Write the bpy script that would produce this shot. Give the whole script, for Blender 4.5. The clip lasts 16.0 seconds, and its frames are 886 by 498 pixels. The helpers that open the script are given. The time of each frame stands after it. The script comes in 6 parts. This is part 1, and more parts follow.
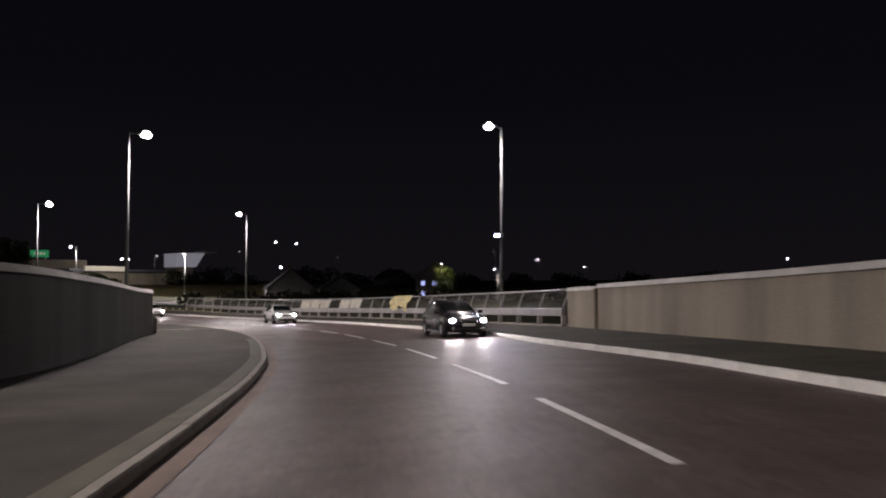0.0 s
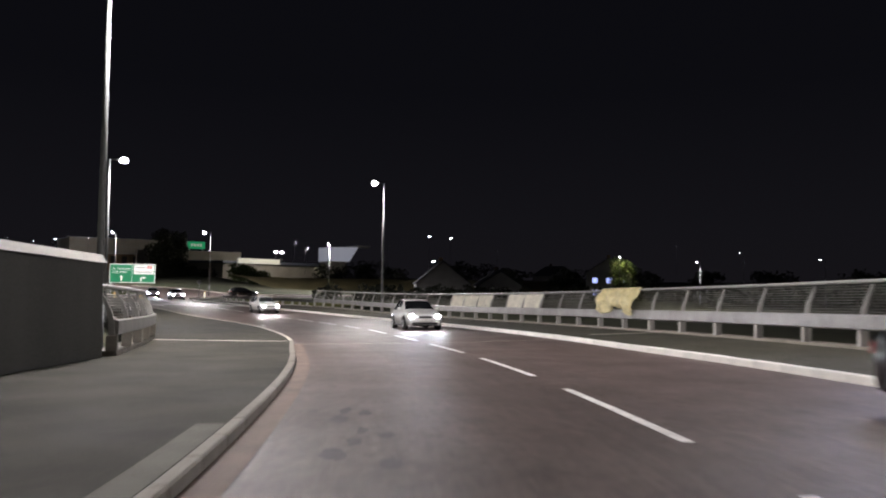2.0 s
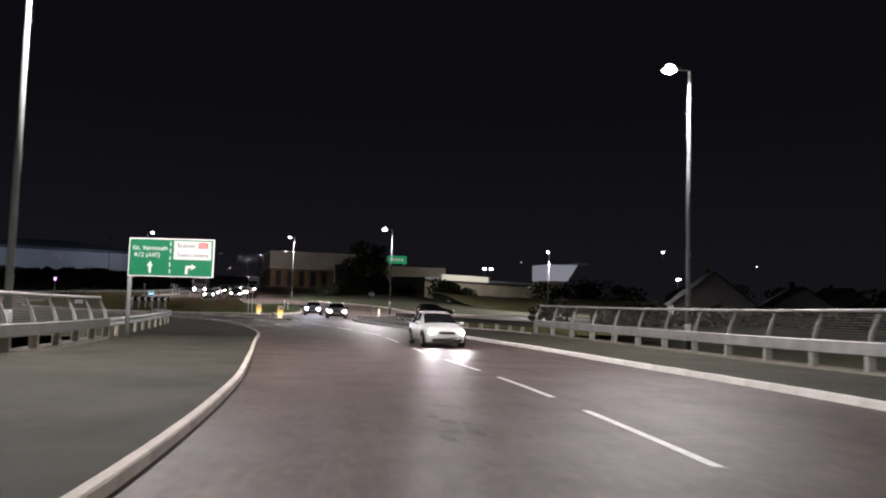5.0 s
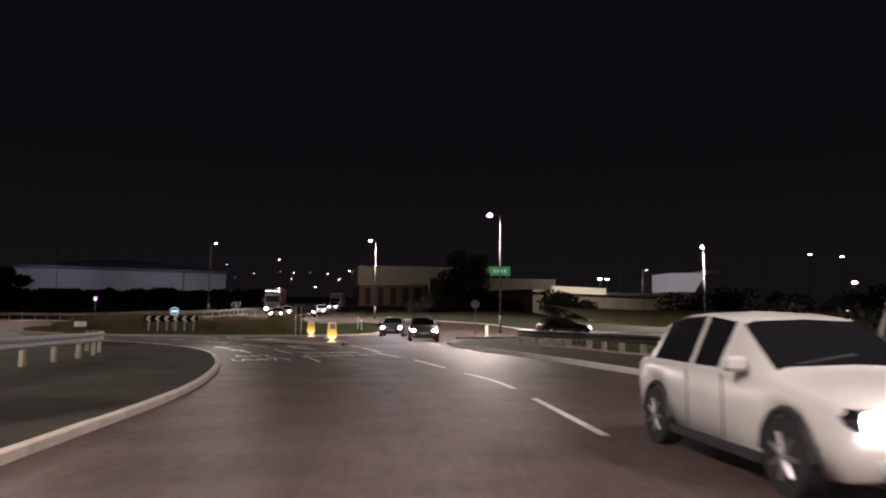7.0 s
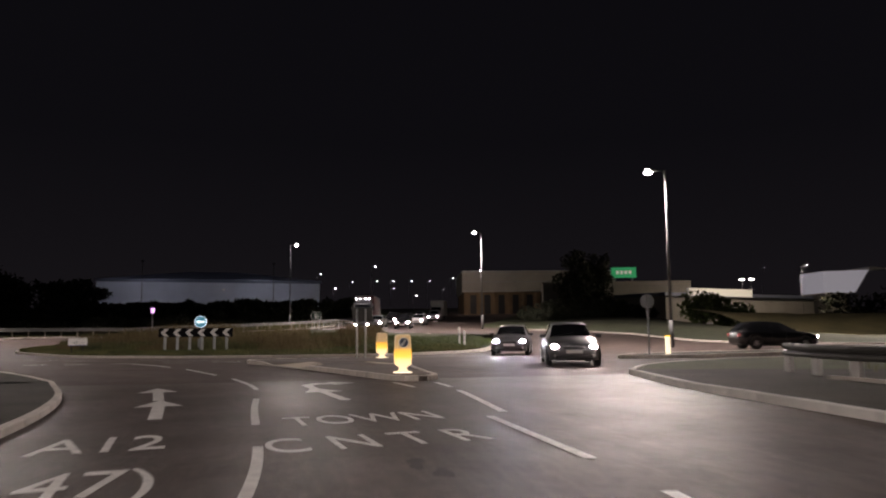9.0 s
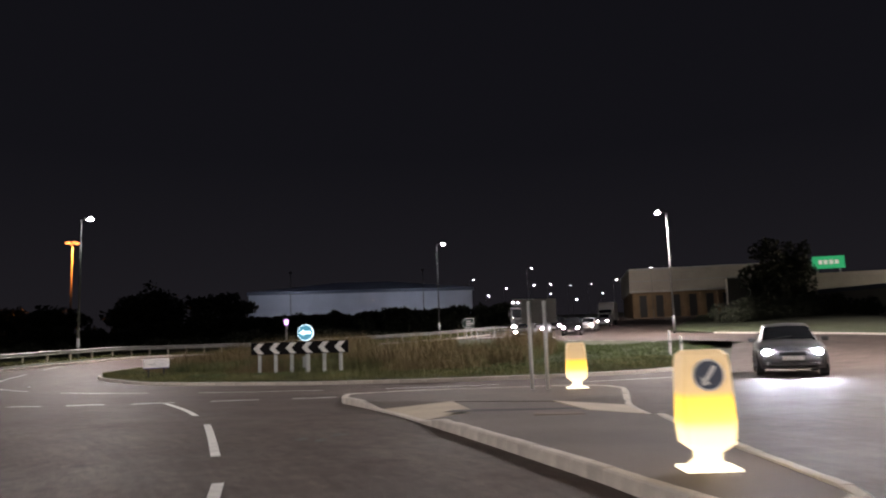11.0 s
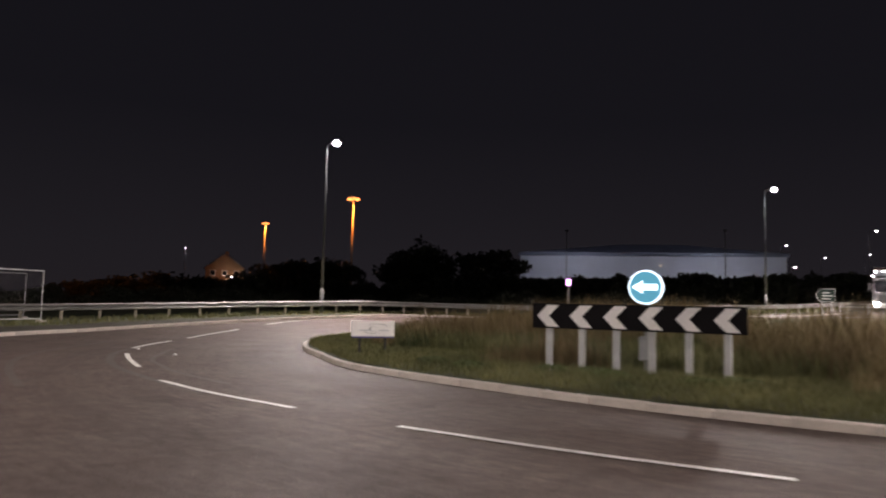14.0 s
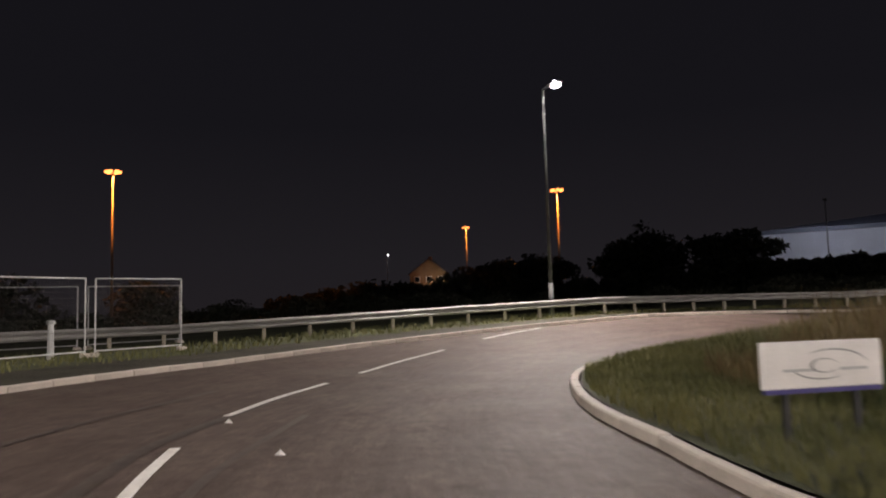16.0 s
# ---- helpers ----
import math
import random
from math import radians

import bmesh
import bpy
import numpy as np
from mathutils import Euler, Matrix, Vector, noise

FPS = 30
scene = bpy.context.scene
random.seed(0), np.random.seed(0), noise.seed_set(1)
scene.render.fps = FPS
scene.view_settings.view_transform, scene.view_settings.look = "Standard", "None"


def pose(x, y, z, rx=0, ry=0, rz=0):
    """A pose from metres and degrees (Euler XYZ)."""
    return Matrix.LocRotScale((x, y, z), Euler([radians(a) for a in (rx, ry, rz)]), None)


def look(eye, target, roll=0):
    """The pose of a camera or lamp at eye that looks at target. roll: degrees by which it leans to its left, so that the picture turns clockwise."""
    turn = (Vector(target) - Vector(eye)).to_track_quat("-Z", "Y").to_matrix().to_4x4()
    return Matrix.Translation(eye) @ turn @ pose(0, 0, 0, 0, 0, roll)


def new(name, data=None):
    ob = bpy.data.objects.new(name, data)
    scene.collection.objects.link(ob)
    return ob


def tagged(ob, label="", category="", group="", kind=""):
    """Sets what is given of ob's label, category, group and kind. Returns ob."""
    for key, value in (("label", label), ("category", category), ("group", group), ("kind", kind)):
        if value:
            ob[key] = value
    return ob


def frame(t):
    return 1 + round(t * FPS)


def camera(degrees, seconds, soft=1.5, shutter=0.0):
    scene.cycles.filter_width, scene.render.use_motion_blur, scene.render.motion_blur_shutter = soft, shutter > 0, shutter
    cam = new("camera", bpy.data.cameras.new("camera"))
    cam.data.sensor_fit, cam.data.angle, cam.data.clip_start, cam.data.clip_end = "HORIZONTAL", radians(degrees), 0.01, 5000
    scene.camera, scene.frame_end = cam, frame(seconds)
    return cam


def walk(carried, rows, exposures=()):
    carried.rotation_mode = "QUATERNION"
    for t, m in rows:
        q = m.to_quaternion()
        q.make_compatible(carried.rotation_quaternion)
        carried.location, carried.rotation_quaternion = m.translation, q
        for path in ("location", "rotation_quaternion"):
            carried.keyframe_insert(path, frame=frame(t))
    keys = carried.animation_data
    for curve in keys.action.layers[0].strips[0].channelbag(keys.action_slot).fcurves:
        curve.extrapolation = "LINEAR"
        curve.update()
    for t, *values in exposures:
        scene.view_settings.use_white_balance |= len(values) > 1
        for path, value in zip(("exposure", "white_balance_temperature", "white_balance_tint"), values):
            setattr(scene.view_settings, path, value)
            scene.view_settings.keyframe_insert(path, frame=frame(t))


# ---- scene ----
cam = camera(63.05, 16.0, soft=2.0, shutter=0.35)
PATH = [
    (0.0, (-15.125, -59.758, 4.292), (-9.432, -51.547, 4.714), -0.05),
    (0.5, (-12.416, -54.700, 4.050), (-7.076, -46.253, 4.390), 0.03),
    (1.0, (-9.925, -49.544, 3.810), (-5.090, -40.796, 4.146), 0.58),
    (1.5, (-7.686, -44.374, 3.608), (-3.328, -35.381, 3.951), 0.74),
    (2.0, (-5.665, -39.039, 3.384), (-1.833, -29.811, 3.789), 0.82),
    (2.5, (-3.804, -33.429, 3.160), (-0.403, -24.030, 3.465), 0.76),
    (3.0, (-2.160, -27.763, 2.947), (0.933, -18.254, 3.097), 0.71),
    (3.5, (-0.750, -21.990, 2.734), (1.905, -12.351, 2.920), -0.07),
    (4.0, (0.268, -16.204, 2.534), (2.366, -6.436, 2.966), 0.02),
    (4.5, (0.998, -10.294, 2.303), (2.358, -0.411, 2.994), 1.82),
    (5.0, (1.494, -4.309, 2.082), (2.507, 5.615, 2.774), 1.69),
    (7.5, (1.070, 25.139, 1.367), (0.423, 35.069, 2.354), 0.22),
    (8.0, (0.456, 30.004, 1.301), (-0.483, 39.908, 2.312), -0.02),
    (10.5, (-4.178, 48.293, 1.288), (-7.427, 57.671, 2.507), -1.64),
    (11.0, (-5.386, 50.836, 1.292), (-9.135, 60.023, 2.540), -1.96),
    (11.5, (-6.635, 53.102, 1.288), (-11.026, 61.998, 2.550), -1.15),
    (12.0, (-8.063, 55.255, 1.276), (-12.989, 63.892, 2.339), -0.22),
    (12.5, (-9.608, 57.370, 1.274), (-14.885, 65.819, 2.149), -0.45),
    (13.0, (-11.300, 59.332, 1.259), (-17.007, 67.498, 2.133), 0.18),
    (13.5, (-13.007, 61.200, 1.262), (-19.241, 68.973, 2.118), 0.81),
    (14.0, (-14.839, 62.906, 1.267), (-21.697, 70.137, 2.088), 1.46),
    (14.5, (-17.069, 64.616, 1.254), (-24.514, 71.242, 2.070), 1.73),
    (15.0, (-19.505, 66.200, 1.242), (-27.393, 72.295, 2.044), 1.17),
    (15.5, (-22.216, 67.680, 1.224), (-30.550, 73.150, 2.019), -1.23),
    (16.0, (-24.854, 69.049, 1.265), (-33.417, 74.147, 2.100), -1.61),
]
walk(cam, [(t, look(eye, target, roll)) for t, eye, target, roll in PATH],
     exposures=[(0, 0.5, 6700, 23), (1.5, 0.85, 6450, 18), (3, 0.95, 6400, 17), (5, 0.97, 6450, 18), (7.5, 0.7, 7400, 28), (8, 0.65, 7400, 28), (10.5, 1.55, 6750, 18), (12.2, 1.7, 6850, 24), (13.2, 1.8, 6850, 25), (14, 1.85, 7050, 24), (15, 1.85, 7250, 24), (16, 1.85, 7150, 20)])

# ---- night sky ----
world = bpy.data.worlds.new("night_sky")
scene.world = world
world.use_nodes = True
wt = world.node_tree
tc, sep, ramp = wt.nodes.new("ShaderNodeTexCoord"), wt.nodes.new("ShaderNodeSeparateXYZ"), wt.nodes.new("ShaderNodeValToRGB")
wt.links.new(tc.outputs["Generated"], sep.inputs[0])
wt.links.new(sep.outputs["Z"], ramp.inputs[0])
# town glow low over the horizon, fading upwards
for k, (at, col) in enumerate(((0.0, (1.5, 1.4, 1.7, 1)), (0.07, (1.35, 1.32, 1.65, 1)), (0.25, (0.76, 0.79, 1.08, 1)), (1.0, (0.48, 0.52, 0.78, 1)))):
    el = ramp.color_ramp.elements[k] if k < 2 else ramp.color_ramp.elements.new(at)
    el.position, el.color = at, col
wt.links.new(ramp.outputs[0], wt.nodes["Background"].inputs[0])
wt.nodes["Background"].inputs[1].default_value = 0.0025

# ---- levels and lines of the plan ----
KNOTS_Y = [-110, -70, -50, -35, -20, -8, 5, 18, 30, 45]
KNOTS_Z = [5.0, 3.49, 2.56, 1.95, 1.39, 0.95, 0.5, 0.17, 0.04, 0.0]


def road_z(y):
    return sum(float(np.interp(y + d, KNOTS_Y, KNOTS_Z)) for d in (-4, -2, 0, 2, 4)) / 5


def smooth(a, b, v):
    q = min(1.0, max(0.0, (v - a) / (b - a)))
    return q * q * (3 - 2 * q)


def rise(x, y):
    s = max(0.0, y - 74) if y < 94 else y - 74
    s = s * s / 20 * 0.5 if 74 < y < 94 else max(0.0, y - 84)
    west = (0.13 * smooth(58, 73, y) + 0.035 * min(18, max(0.0, y - 73))) * smooth(36, 46, -x)
    return max(west, 0.037 * s * (1 - smooth(5, 35, x)) * (1 - 0.5 * smooth(300, 900, y)))


def dip(x, y):
    """The roundabout's carriageway falls slightly towards the island's kerb, shaped to fit the camera's view."""
    if abs(x + 20.5) > 30 or abs(y - 90) > 30 or x < -33:
        return 0.0
    out = math.hypot(x - ISLAND[0], y - ISLAND[1]) - island_r(math.atan2(y - ISLAND[1], x - ISLAND[0]))
    return -0.09 * (1 - smooth(0, 8, out)) * smooth(-33, -27, x) * (1 - smooth(80, 90, y))


def ground_z(x, y):
    return road_z(y) + rise(x, y) + dip(x, y)


def spline(points, step=1.0):
    """Smooth line through plan points, resampled at even steps."""
    p = [np.array(q, float) for q in points]
    p = [2 * p[0] - p[1]] + p + [2 * p[-1] - p[-2]]
    out = []
    for i in range(1, len(p) - 2):
        for k in range(24):
            u = k / 24
            out.append(0.5 * (2 * p[i] + (p[i + 1] - p[i - 1]) * u + (2 * p[i - 1] - 5 * p[i] + 4 * p[i + 1] - p[i + 2]) * u * u
                              + (3 * p[i] - p[i - 1] - 3 * p[i + 1] + p[i + 2]) * u ** 3))
    out.append(p[-2])
    out = np.array(out)
    s = np.concatenate([[0], np.cumsum(np.linalg.norm(np.diff(out, axis=0), axis=1))])
    n = max(2, int(round(s[-1] / step)) + 1)
    q = np.linspace(0, s[-1], n)
    return np.stack([np.interp(q, s, out[:, 0]), np.interp(q, s, out[:, 1])], 1)


def normals(line):
    """Unit vectors to the left of a plan line."""
    d = np.gradient(line, axis=0)
    d /= np.linalg.norm(d, axis=1)[:, None] + 1e-9
    return np.stack([-d[:, 1], d[:, 0]], 1)


def offset(line, d):
    return line + normals(line) * d


LEFT_KERB = [(-25, -71.5), (-20.6, -64.6), (-16.9, -58.8), (-14.2, -54.1), (-10.6, -47.2), (-8.35, -42.5), (-5.45, -34.4), (-3.1, -26),
             (-1.85, -19.3), (-1.05, -14.4), (-0.55, -8), (-0.35, -1.2), (-0.6, 5.4), (-1.36, 14), (-2.25, 22.5), (-3.5, 31.3),
             (-4.8, 36.7), (-6.0, 40.5), (-8.4, 46.5), (-10.7, 50.6), (-13.5, 54.0)]
WEST_KERB = [(-13.5, 54.0), (-18, 57.6), (-24, 60.8), (-31, 63.6), (-36.5, 66.2), (-39.7, 68.9), (-41.9, 72.2), (-43.3, 75.3), (-44.4, 79),
             (-45.3, 84), (-45.6, 90), (-45, 96), (-43, 102.5), (-39.3, 109.5), (-34.5, 116), (-32, 124), (-32, 140), (-34, 190), (-40, 260)]
RIGHT_KERB = [(-15, -71), (-9.6, -63), (-4.6, -55), (-1.7, -50.4), (1.2, -43.5), (3.9, -37.5), (6.3, -29.5), (8.0, -22), (9.25, -16.5), (10.4, -8),
              (11, 0), (11.15, 8), (10.85, 15.3), (9.8, 25.2), (7.4, 35.7), (6.05, 40.4), (4.8, 45), (3.3, 49.5), (1.5, 54.3), (0.3, 59)]
EAST_KERB = [(0.3, 59), (1.6, 63.5), (6, 67.5), (14, 71), (30, 76), (60, 84), (100, 93)]
NORTH_KERB = [(100, 105), (60, 97), (30, 89), (14, 86.5), (8, 89), (5.5, 95), (3, 102), (-3, 109), (-9, 115), (-12, 124), (-12, 140), (-13, 190), (-19, 260)]
LEFT_WALL = [(-31, -67), (-26, -61.5), (-19.8, -52), (-14.2, -43.8), (-12.0, -38.6), (-10.5, -34.2), (-8.95, -29.1), (-7.7, -25.2), (-6.42, -21.8)]
LEFT_PARAPET = [(-6.25, -21.3), (-5.75, -17.5), (-5.35, -13), (-5.3, -8), (-5.7, -2), (-6.2, 4), (-6.85, 10), (-7.35, 15.5), (-7.85, 20), (-8.3, 24.3)]
RIGHT_WALL = [(-10, -71), (-5, -62), (0.45, -52.9), (2.3, -49.5), (4.4, -45), (7.4, -38.5)]
RIGHT_PARAPET = [(8.75, -35.20), (10.35, -28.40), (11.92, -22.31), (13.32, -14.79), (14.31, -7.35), (14.80, 0.08), (14.95, 8.01), (14.70, 14.92), (14.11, 22.79), (13.03, 30.72), (11.52, 38.16)]
CENTRE_LINE = [(-12.6, -60), (-10.33, -56.06), (-7.58, -50.65), (-5.15, -45.09), (-2.92, -39.45), (-0.97, -33.68), (0.74, -27.86), (2.05, -21.94),
               (3.03, -15.95), (3.89, -9.92), (4.54, -3.88), (4.79, 2.2), (4.78, 8.26), (4.43, 14.32), (3.65, 22), (2.25, 34.58), (1.18, 38.85),
               (0.72, 40.45), (-0.54, 44.67), (-1.08, 45.95), (-2.6, 49.6)]
ISLAND = (-20.5, 90.0)
ISLAND_EDGE = [(-36.5, 80.5), (-34.7, 77.6), (-31.9, 75.3), (-29.4, 74.1), (-27.4, 73.2), (-25, 72.75), (-22.5, 72.5), (-19.5, 72.45), (-16, 73.0), (-12.5, 74.35), (-9.7, 76.1),
               (-8.1, 77.9), (-7.0, 80.0), (-6.5, 82.6), (-6.6, 86.5), (-7.9, 93.5), (-11.5, 101), (-18, 106), (-27, 106.5), (-34, 101.5), (-38.2, 94.5), (-38.6, 87)]
_edge = sorted((math.atan2(y - ISLAND[1], x - ISLAND[0]), math.hypot(x - ISLAND[0], y - ISLAND[1])) for x, y in ISLAND_EDGE)
_edge = [(a - 2 * math.pi, r) for a, r in _edge[-2:]] + _edge + [(a + 2 * math.pi, r) for a, r in _edge[:2]]


def island_r(a):
    """Radius of the roundabout's kerb in a direction."""
    a = math.atan2(math.sin(a), math.cos(a))
    return float(np.interp(a, [q[0] for q in _edge], [q[1] for q in _edge]))


# ---- materials ----


def mat(name, color, rough=0.6, metal=0.0, var=0.25, scale=3.0, fine=60.0, bump=0.15, spec=0.5, tint=None, streak=False):
    """Painted or mineral surface: two scales of variation and a fine relief."""
    m = bpy.data.materials.new(name)
    m.use_nodes = True
    t = m.node_tree
    b = t.nodes["Principled BSDF"]
    co = t.nodes.new("ShaderNodeTexCoord")
    src = co.outputs["Object"]
    if streak:
        mp = t.nodes.new("ShaderNodeMapping")
        mp.inputs["Scale"].default_value = (1, 1, 0.12)
        t.links.new(src, mp.inputs[0])
        src = mp.outputs[0]
    n1 = t.nodes.new("ShaderNodeTexNoise")
    n1.inputs["Scale"].default_value, n1.inputs["Detail"].default_value = scale, 5
    n2 = t.nodes.new("ShaderNodeTexNoise")
    n2.inputs["Scale"].default_value, n2.inputs["Detail"].default_value = fine, 3
    t.links.new(src, n1.inputs[0])
    t.links.new(co.outputs["Object"], n2.inputs[0])
    add = t.nodes.new("ShaderNodeMath")
    add.operation = "MULTIPLY_ADD"
    add.inputs[1].default_value = 0.6
    t.links.new(n1.outputs[0], add.inputs[0])
    sc = t.nodes.new("ShaderNodeMath")
    sc.operation = "MULTIPLY"
    sc.inputs[1].default_value = 0.4
    t.links.new(n2.outputs[0], sc.inputs[0])
    t.links.new(sc.outputs[0], add.inputs[2])
    inf = t.nodes.new("ShaderNodeObjectInfo")
    r = t.nodes.new("ShaderNodeMath")
    r.operation = "MULTIPLY_ADD"
    r.inputs[1].default_value, r.inputs[2].default_value = 0.12, -0.06
    t.links.new(inf.outputs["Random"], r.inputs[0])
    ad2 = t.nodes.new("ShaderNodeMath")
    t.links.new(add.outputs[0], ad2.inputs[0])
    t.links.new(r.outputs[0], ad2.inputs[1])
    ramp = t.nodes.new("ShaderNodeValToRGB")
    lo = [c * (1 - var) for c in color]
    hi = [min(1, c * (1 + var)) for c in (tint or color)]
    ramp.color_ramp.elements[0].position, ramp.color_ramp.elements[1].position = 0.3, 0.7
    ramp.color_ramp.elements[0].color, ramp.color_ramp.elements[1].color = (*lo, 1), (*hi, 1)
    t.links.new(ad2.outputs[0], ramp.inputs[0])
    t.links.new(ramp.outputs[0], b.inputs["Base Color"])
    b.inputs["Roughness"].default_value, b.inputs["Metallic"].default_value = rough, metal
    b.inputs["Specular IOR Level"].default_value = spec
    if bump:
        bp = t.nodes.new("ShaderNodeBump")
        bp.inputs["Strength"].default_value, bp.inputs["Distance"].default_value = bump, 0.02
        t.links.new(n2.outputs[0], bp.inputs["Height"])
        t.links.new(bp.outputs[0], b.inputs["Normal"])
    return m


def glow(name, color, power):
    m = bpy.data.materials.new(name)
    m.use_nodes = True
    b = m.node_tree.nodes["Principled BSDF"]
    b.inputs["Base Color"].default_value = (*color, 1)
    b.inputs["Emission Color"].default_value = (*color, 1)
    b.inputs["Emission Strength"].default_value = power
    return m


ASPHALT = mat("asphalt", (0.090, 0.062, 0.054), 0.49, var=0.24, scale=0.9, spec=0.25, fine=110, bump=0.35, tint=(0.098, 0.072, 0.064))
def asphalt_detail(m, amount=0.45):
    """Aggregate speckle, worn wheel tracks and dark oil blotches."""
    t = m.node_tree
    b = t.nodes["Principled BSDF"]
    src = b.inputs["Base Color"].links[0].from_socket
    co = t.nodes.new("ShaderNodeTexCoord")
    blot = t.nodes.new("ShaderNodeTexNoise")
    blot.inputs["Scale"].default_value, blot.inputs["Detail"].default_value = 1.3, 6
    t.links.new(co.outputs["Object"], blot.inputs[0])
    r1 = t.nodes.new("ShaderNodeValToRGB")
    r1.color_ramp.elements[0].position, r1.color_ramp.elements[1].position = 0.30, 0.37
    r1.color_ramp.elements[0].color, r1.color_ramp.elements[1].color = (1 - amount,) * 3 + (1,), (1, 1, 1, 1)
    t.links.new(blot.outputs[0], r1.inputs[0])
    sp = t.nodes.new("ShaderNodeTexVoronoi")
    sp.inputs["Scale"].default_value = 55
    t.links.new(co.outputs["Object"], sp.inputs[0])
    r2 = t.nodes.new("ShaderNodeValToRGB")
    r2.color_ramp.elements[0].color, r2.color_ramp.elements[1].color = (1.35, 1.35, 1.35, 1), (0.72, 0.72, 0.72, 1)
    r2.color_ramp.elements[1].position = 0.7
    t.links.new(sp.outputs["Distance"], r2.inputs[0])
    for r in (r1, r2):
        mx = t.nodes.new("ShaderNodeMix")
        mx.data_type, mx.blend_type = "RGBA", "MULTIPLY"
        mx.inputs["Factor"].default_value = 1
        t.links.new(src, mx.inputs[6])
        t.links.new(r.outputs[0], mx.inputs[7])
        src = mx.outputs[2]
    t.links.new(src, b.inputs["Base Color"])
    # wear drawn out along the lanes
    uv = t.nodes.new("ShaderNodeUVMap")
    uv.uv_map = "lane"
    for su, sv, lo, hi in ((0.55, 0.012, 0.86, 1.16), (3.2, 0.08, 0.91, 1.1), (14.0, 1.5, 0.88, 1.12), (6.0, 4.0, 0.82, 1.18)):
        mp = t.nodes.new("ShaderNodeMapping")
        mp.inputs["Scale"].default_value = (su, sv, 1)
        t.links.new(uv.outputs[0], mp.inputs[0])
        st = t.nodes.new("ShaderNodeTexNoise")
        st.inputs["Scale"].default_value, st.inputs["Detail"].default_value = 1.0, 4
        t.links.new(mp.outputs[0], st.inputs[0])
        mr = t.nodes.new("ShaderNodeMapRange")
        for q, val in enumerate((0.35, 0.65, lo, hi)):
            mr.inputs[q + 1].default_value = val
        t.links.new(st.outputs[0], mr.inputs[0])
        mx = t.nodes.new("ShaderNodeMix")
        mx.data_type, mx.blend_type = "RGBA", "MULTIPLY"
        mx.inputs["Factor"].default_value = 1
        t.links.new(src, mx.inputs[6])
        t.links.new(mr.outputs[0], mx.inputs[7])
        src = mx.outputs[2]
    t.links.new(src, b.inputs["Base Color"])
    n = t.nodes.new("ShaderNodeTexNoise")
    n.inputs["Scale"].default_value, n.inputs["Detail"].default_value = 0.7, 3
    t.links.new(co.outputs["Object"], n.inputs[0])
    rr = t.nodes.new("ShaderNodeMapRange")
    rough = b.inputs["Roughness"].default_value
    rr.inputs[1].default_value, rr.inputs[2].default_value, rr.inputs[3].default_value, rr.inputs[4].default_value = 0.35, 0.65, rough - 0.03, rough + 0.05
    t.links.new(n.outputs[0], rr.inputs[0])
    t.links.new(rr.outputs[0], b.inputs["Roughness"])
    return m


asphalt_detail(ASPHALT, 0.3)
DRY_ASPHALT = mat("dry_coarse_asphalt", (0.096, 0.066, 0.057), 0.68, var=0.24, scale=0.9, spec=0.2, fine=110, bump=0.45, tint=(0.104, 0.077, 0.067))
asphalt_detail(DRY_ASPHALT, 0.3)
FOOTWAY = mat("footway_asphalt", (0.047, 0.043, 0.030), 0.85, var=0.55, scale=0.55, fine=60, bump=0.5, spec=0.3)
asphalt_detail(FOOTWAY, 0.25)
PAINT = mat("road_paint", (0.78, 0.76, 0.73), 0.5, var=0.3, scale=5, fine=80, bump=0.3)
# the paler of two kerb concretes: headlight brightness is put into it
KERB = mat("kerb_concrete", (0.60, 0.54, 0.475), 0.75, var=0.3, scale=2, fine=50, bump=0.3)
DARKKERB = mat("old_kerb_concrete", (0.25, 0.225, 0.19), 0.8, var=0.35, scale=2, fine=50, bump=0.3)
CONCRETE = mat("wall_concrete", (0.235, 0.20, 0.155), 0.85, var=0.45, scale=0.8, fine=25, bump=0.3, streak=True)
# left wall's unlit face: shade is put into this darker concrete
SHADEDWALL = mat("dark_wall_concrete", (0.062, 0.060, 0.052), 0.85, var=0.4, scale=0.7, fine=25, bump=0.3, streak=True)
CHANNEL = mat("drain_channel", (0.185, 0.132, 0.105), 0.8, var=0.35, scale=1.5, fine=50, bump=0.4)
COPING = mat("coping_concrete", (0.46, 0.44, 0.41), 0.75, var=0.25, scale=1.2, fine=30, bump=0.3)
FOOT_SHADE = mat("foot_dirt", (0.028, 0.027, 0.018), 0.95, var=0.6, scale=2.5, fine=40, bump=0.7)
EDGING = mat("edging_strip", (0.068, 0.064, 0.042), 0.8, var=0.45, scale=2, fine=50, bump=0.4)
STEEL = mat("galvanised_steel", (0.54, 0.55, 0.55), 0.42, 0.15, var=0.2, scale=4, fine=40, bump=0.05)
COLUMN = mat("lamp_column_paint", (0.15, 0.155, 0.155), 0.65, 0.05, var=0.2)
# right kerb: brightness from oncoming headlights is put into this white
LITKERB = mat("white_kerb_paint", (0.78, 0.75, 0.70), 0.7, var=0.25, scale=2, fine=50, bump=0.3)
SPLIT = mat("island_asphalt", (0.125, 0.097, 0.083), 0.75, var=0.25, scale=0.8, fine=70, bump=0.5)
BEAMSTEEL = mat("parapet_beam_steel", (0.34, 0.33, 0.32), 0.45, 0.3, var=0.3, scale=1.5, fine=30, bump=0.05)
PALESTEEL = mat("pale_post_steel", (0.66, 0.66, 0.65), 0.4, 0.1, var=0.15, scale=4, fine=40, bump=0.05)
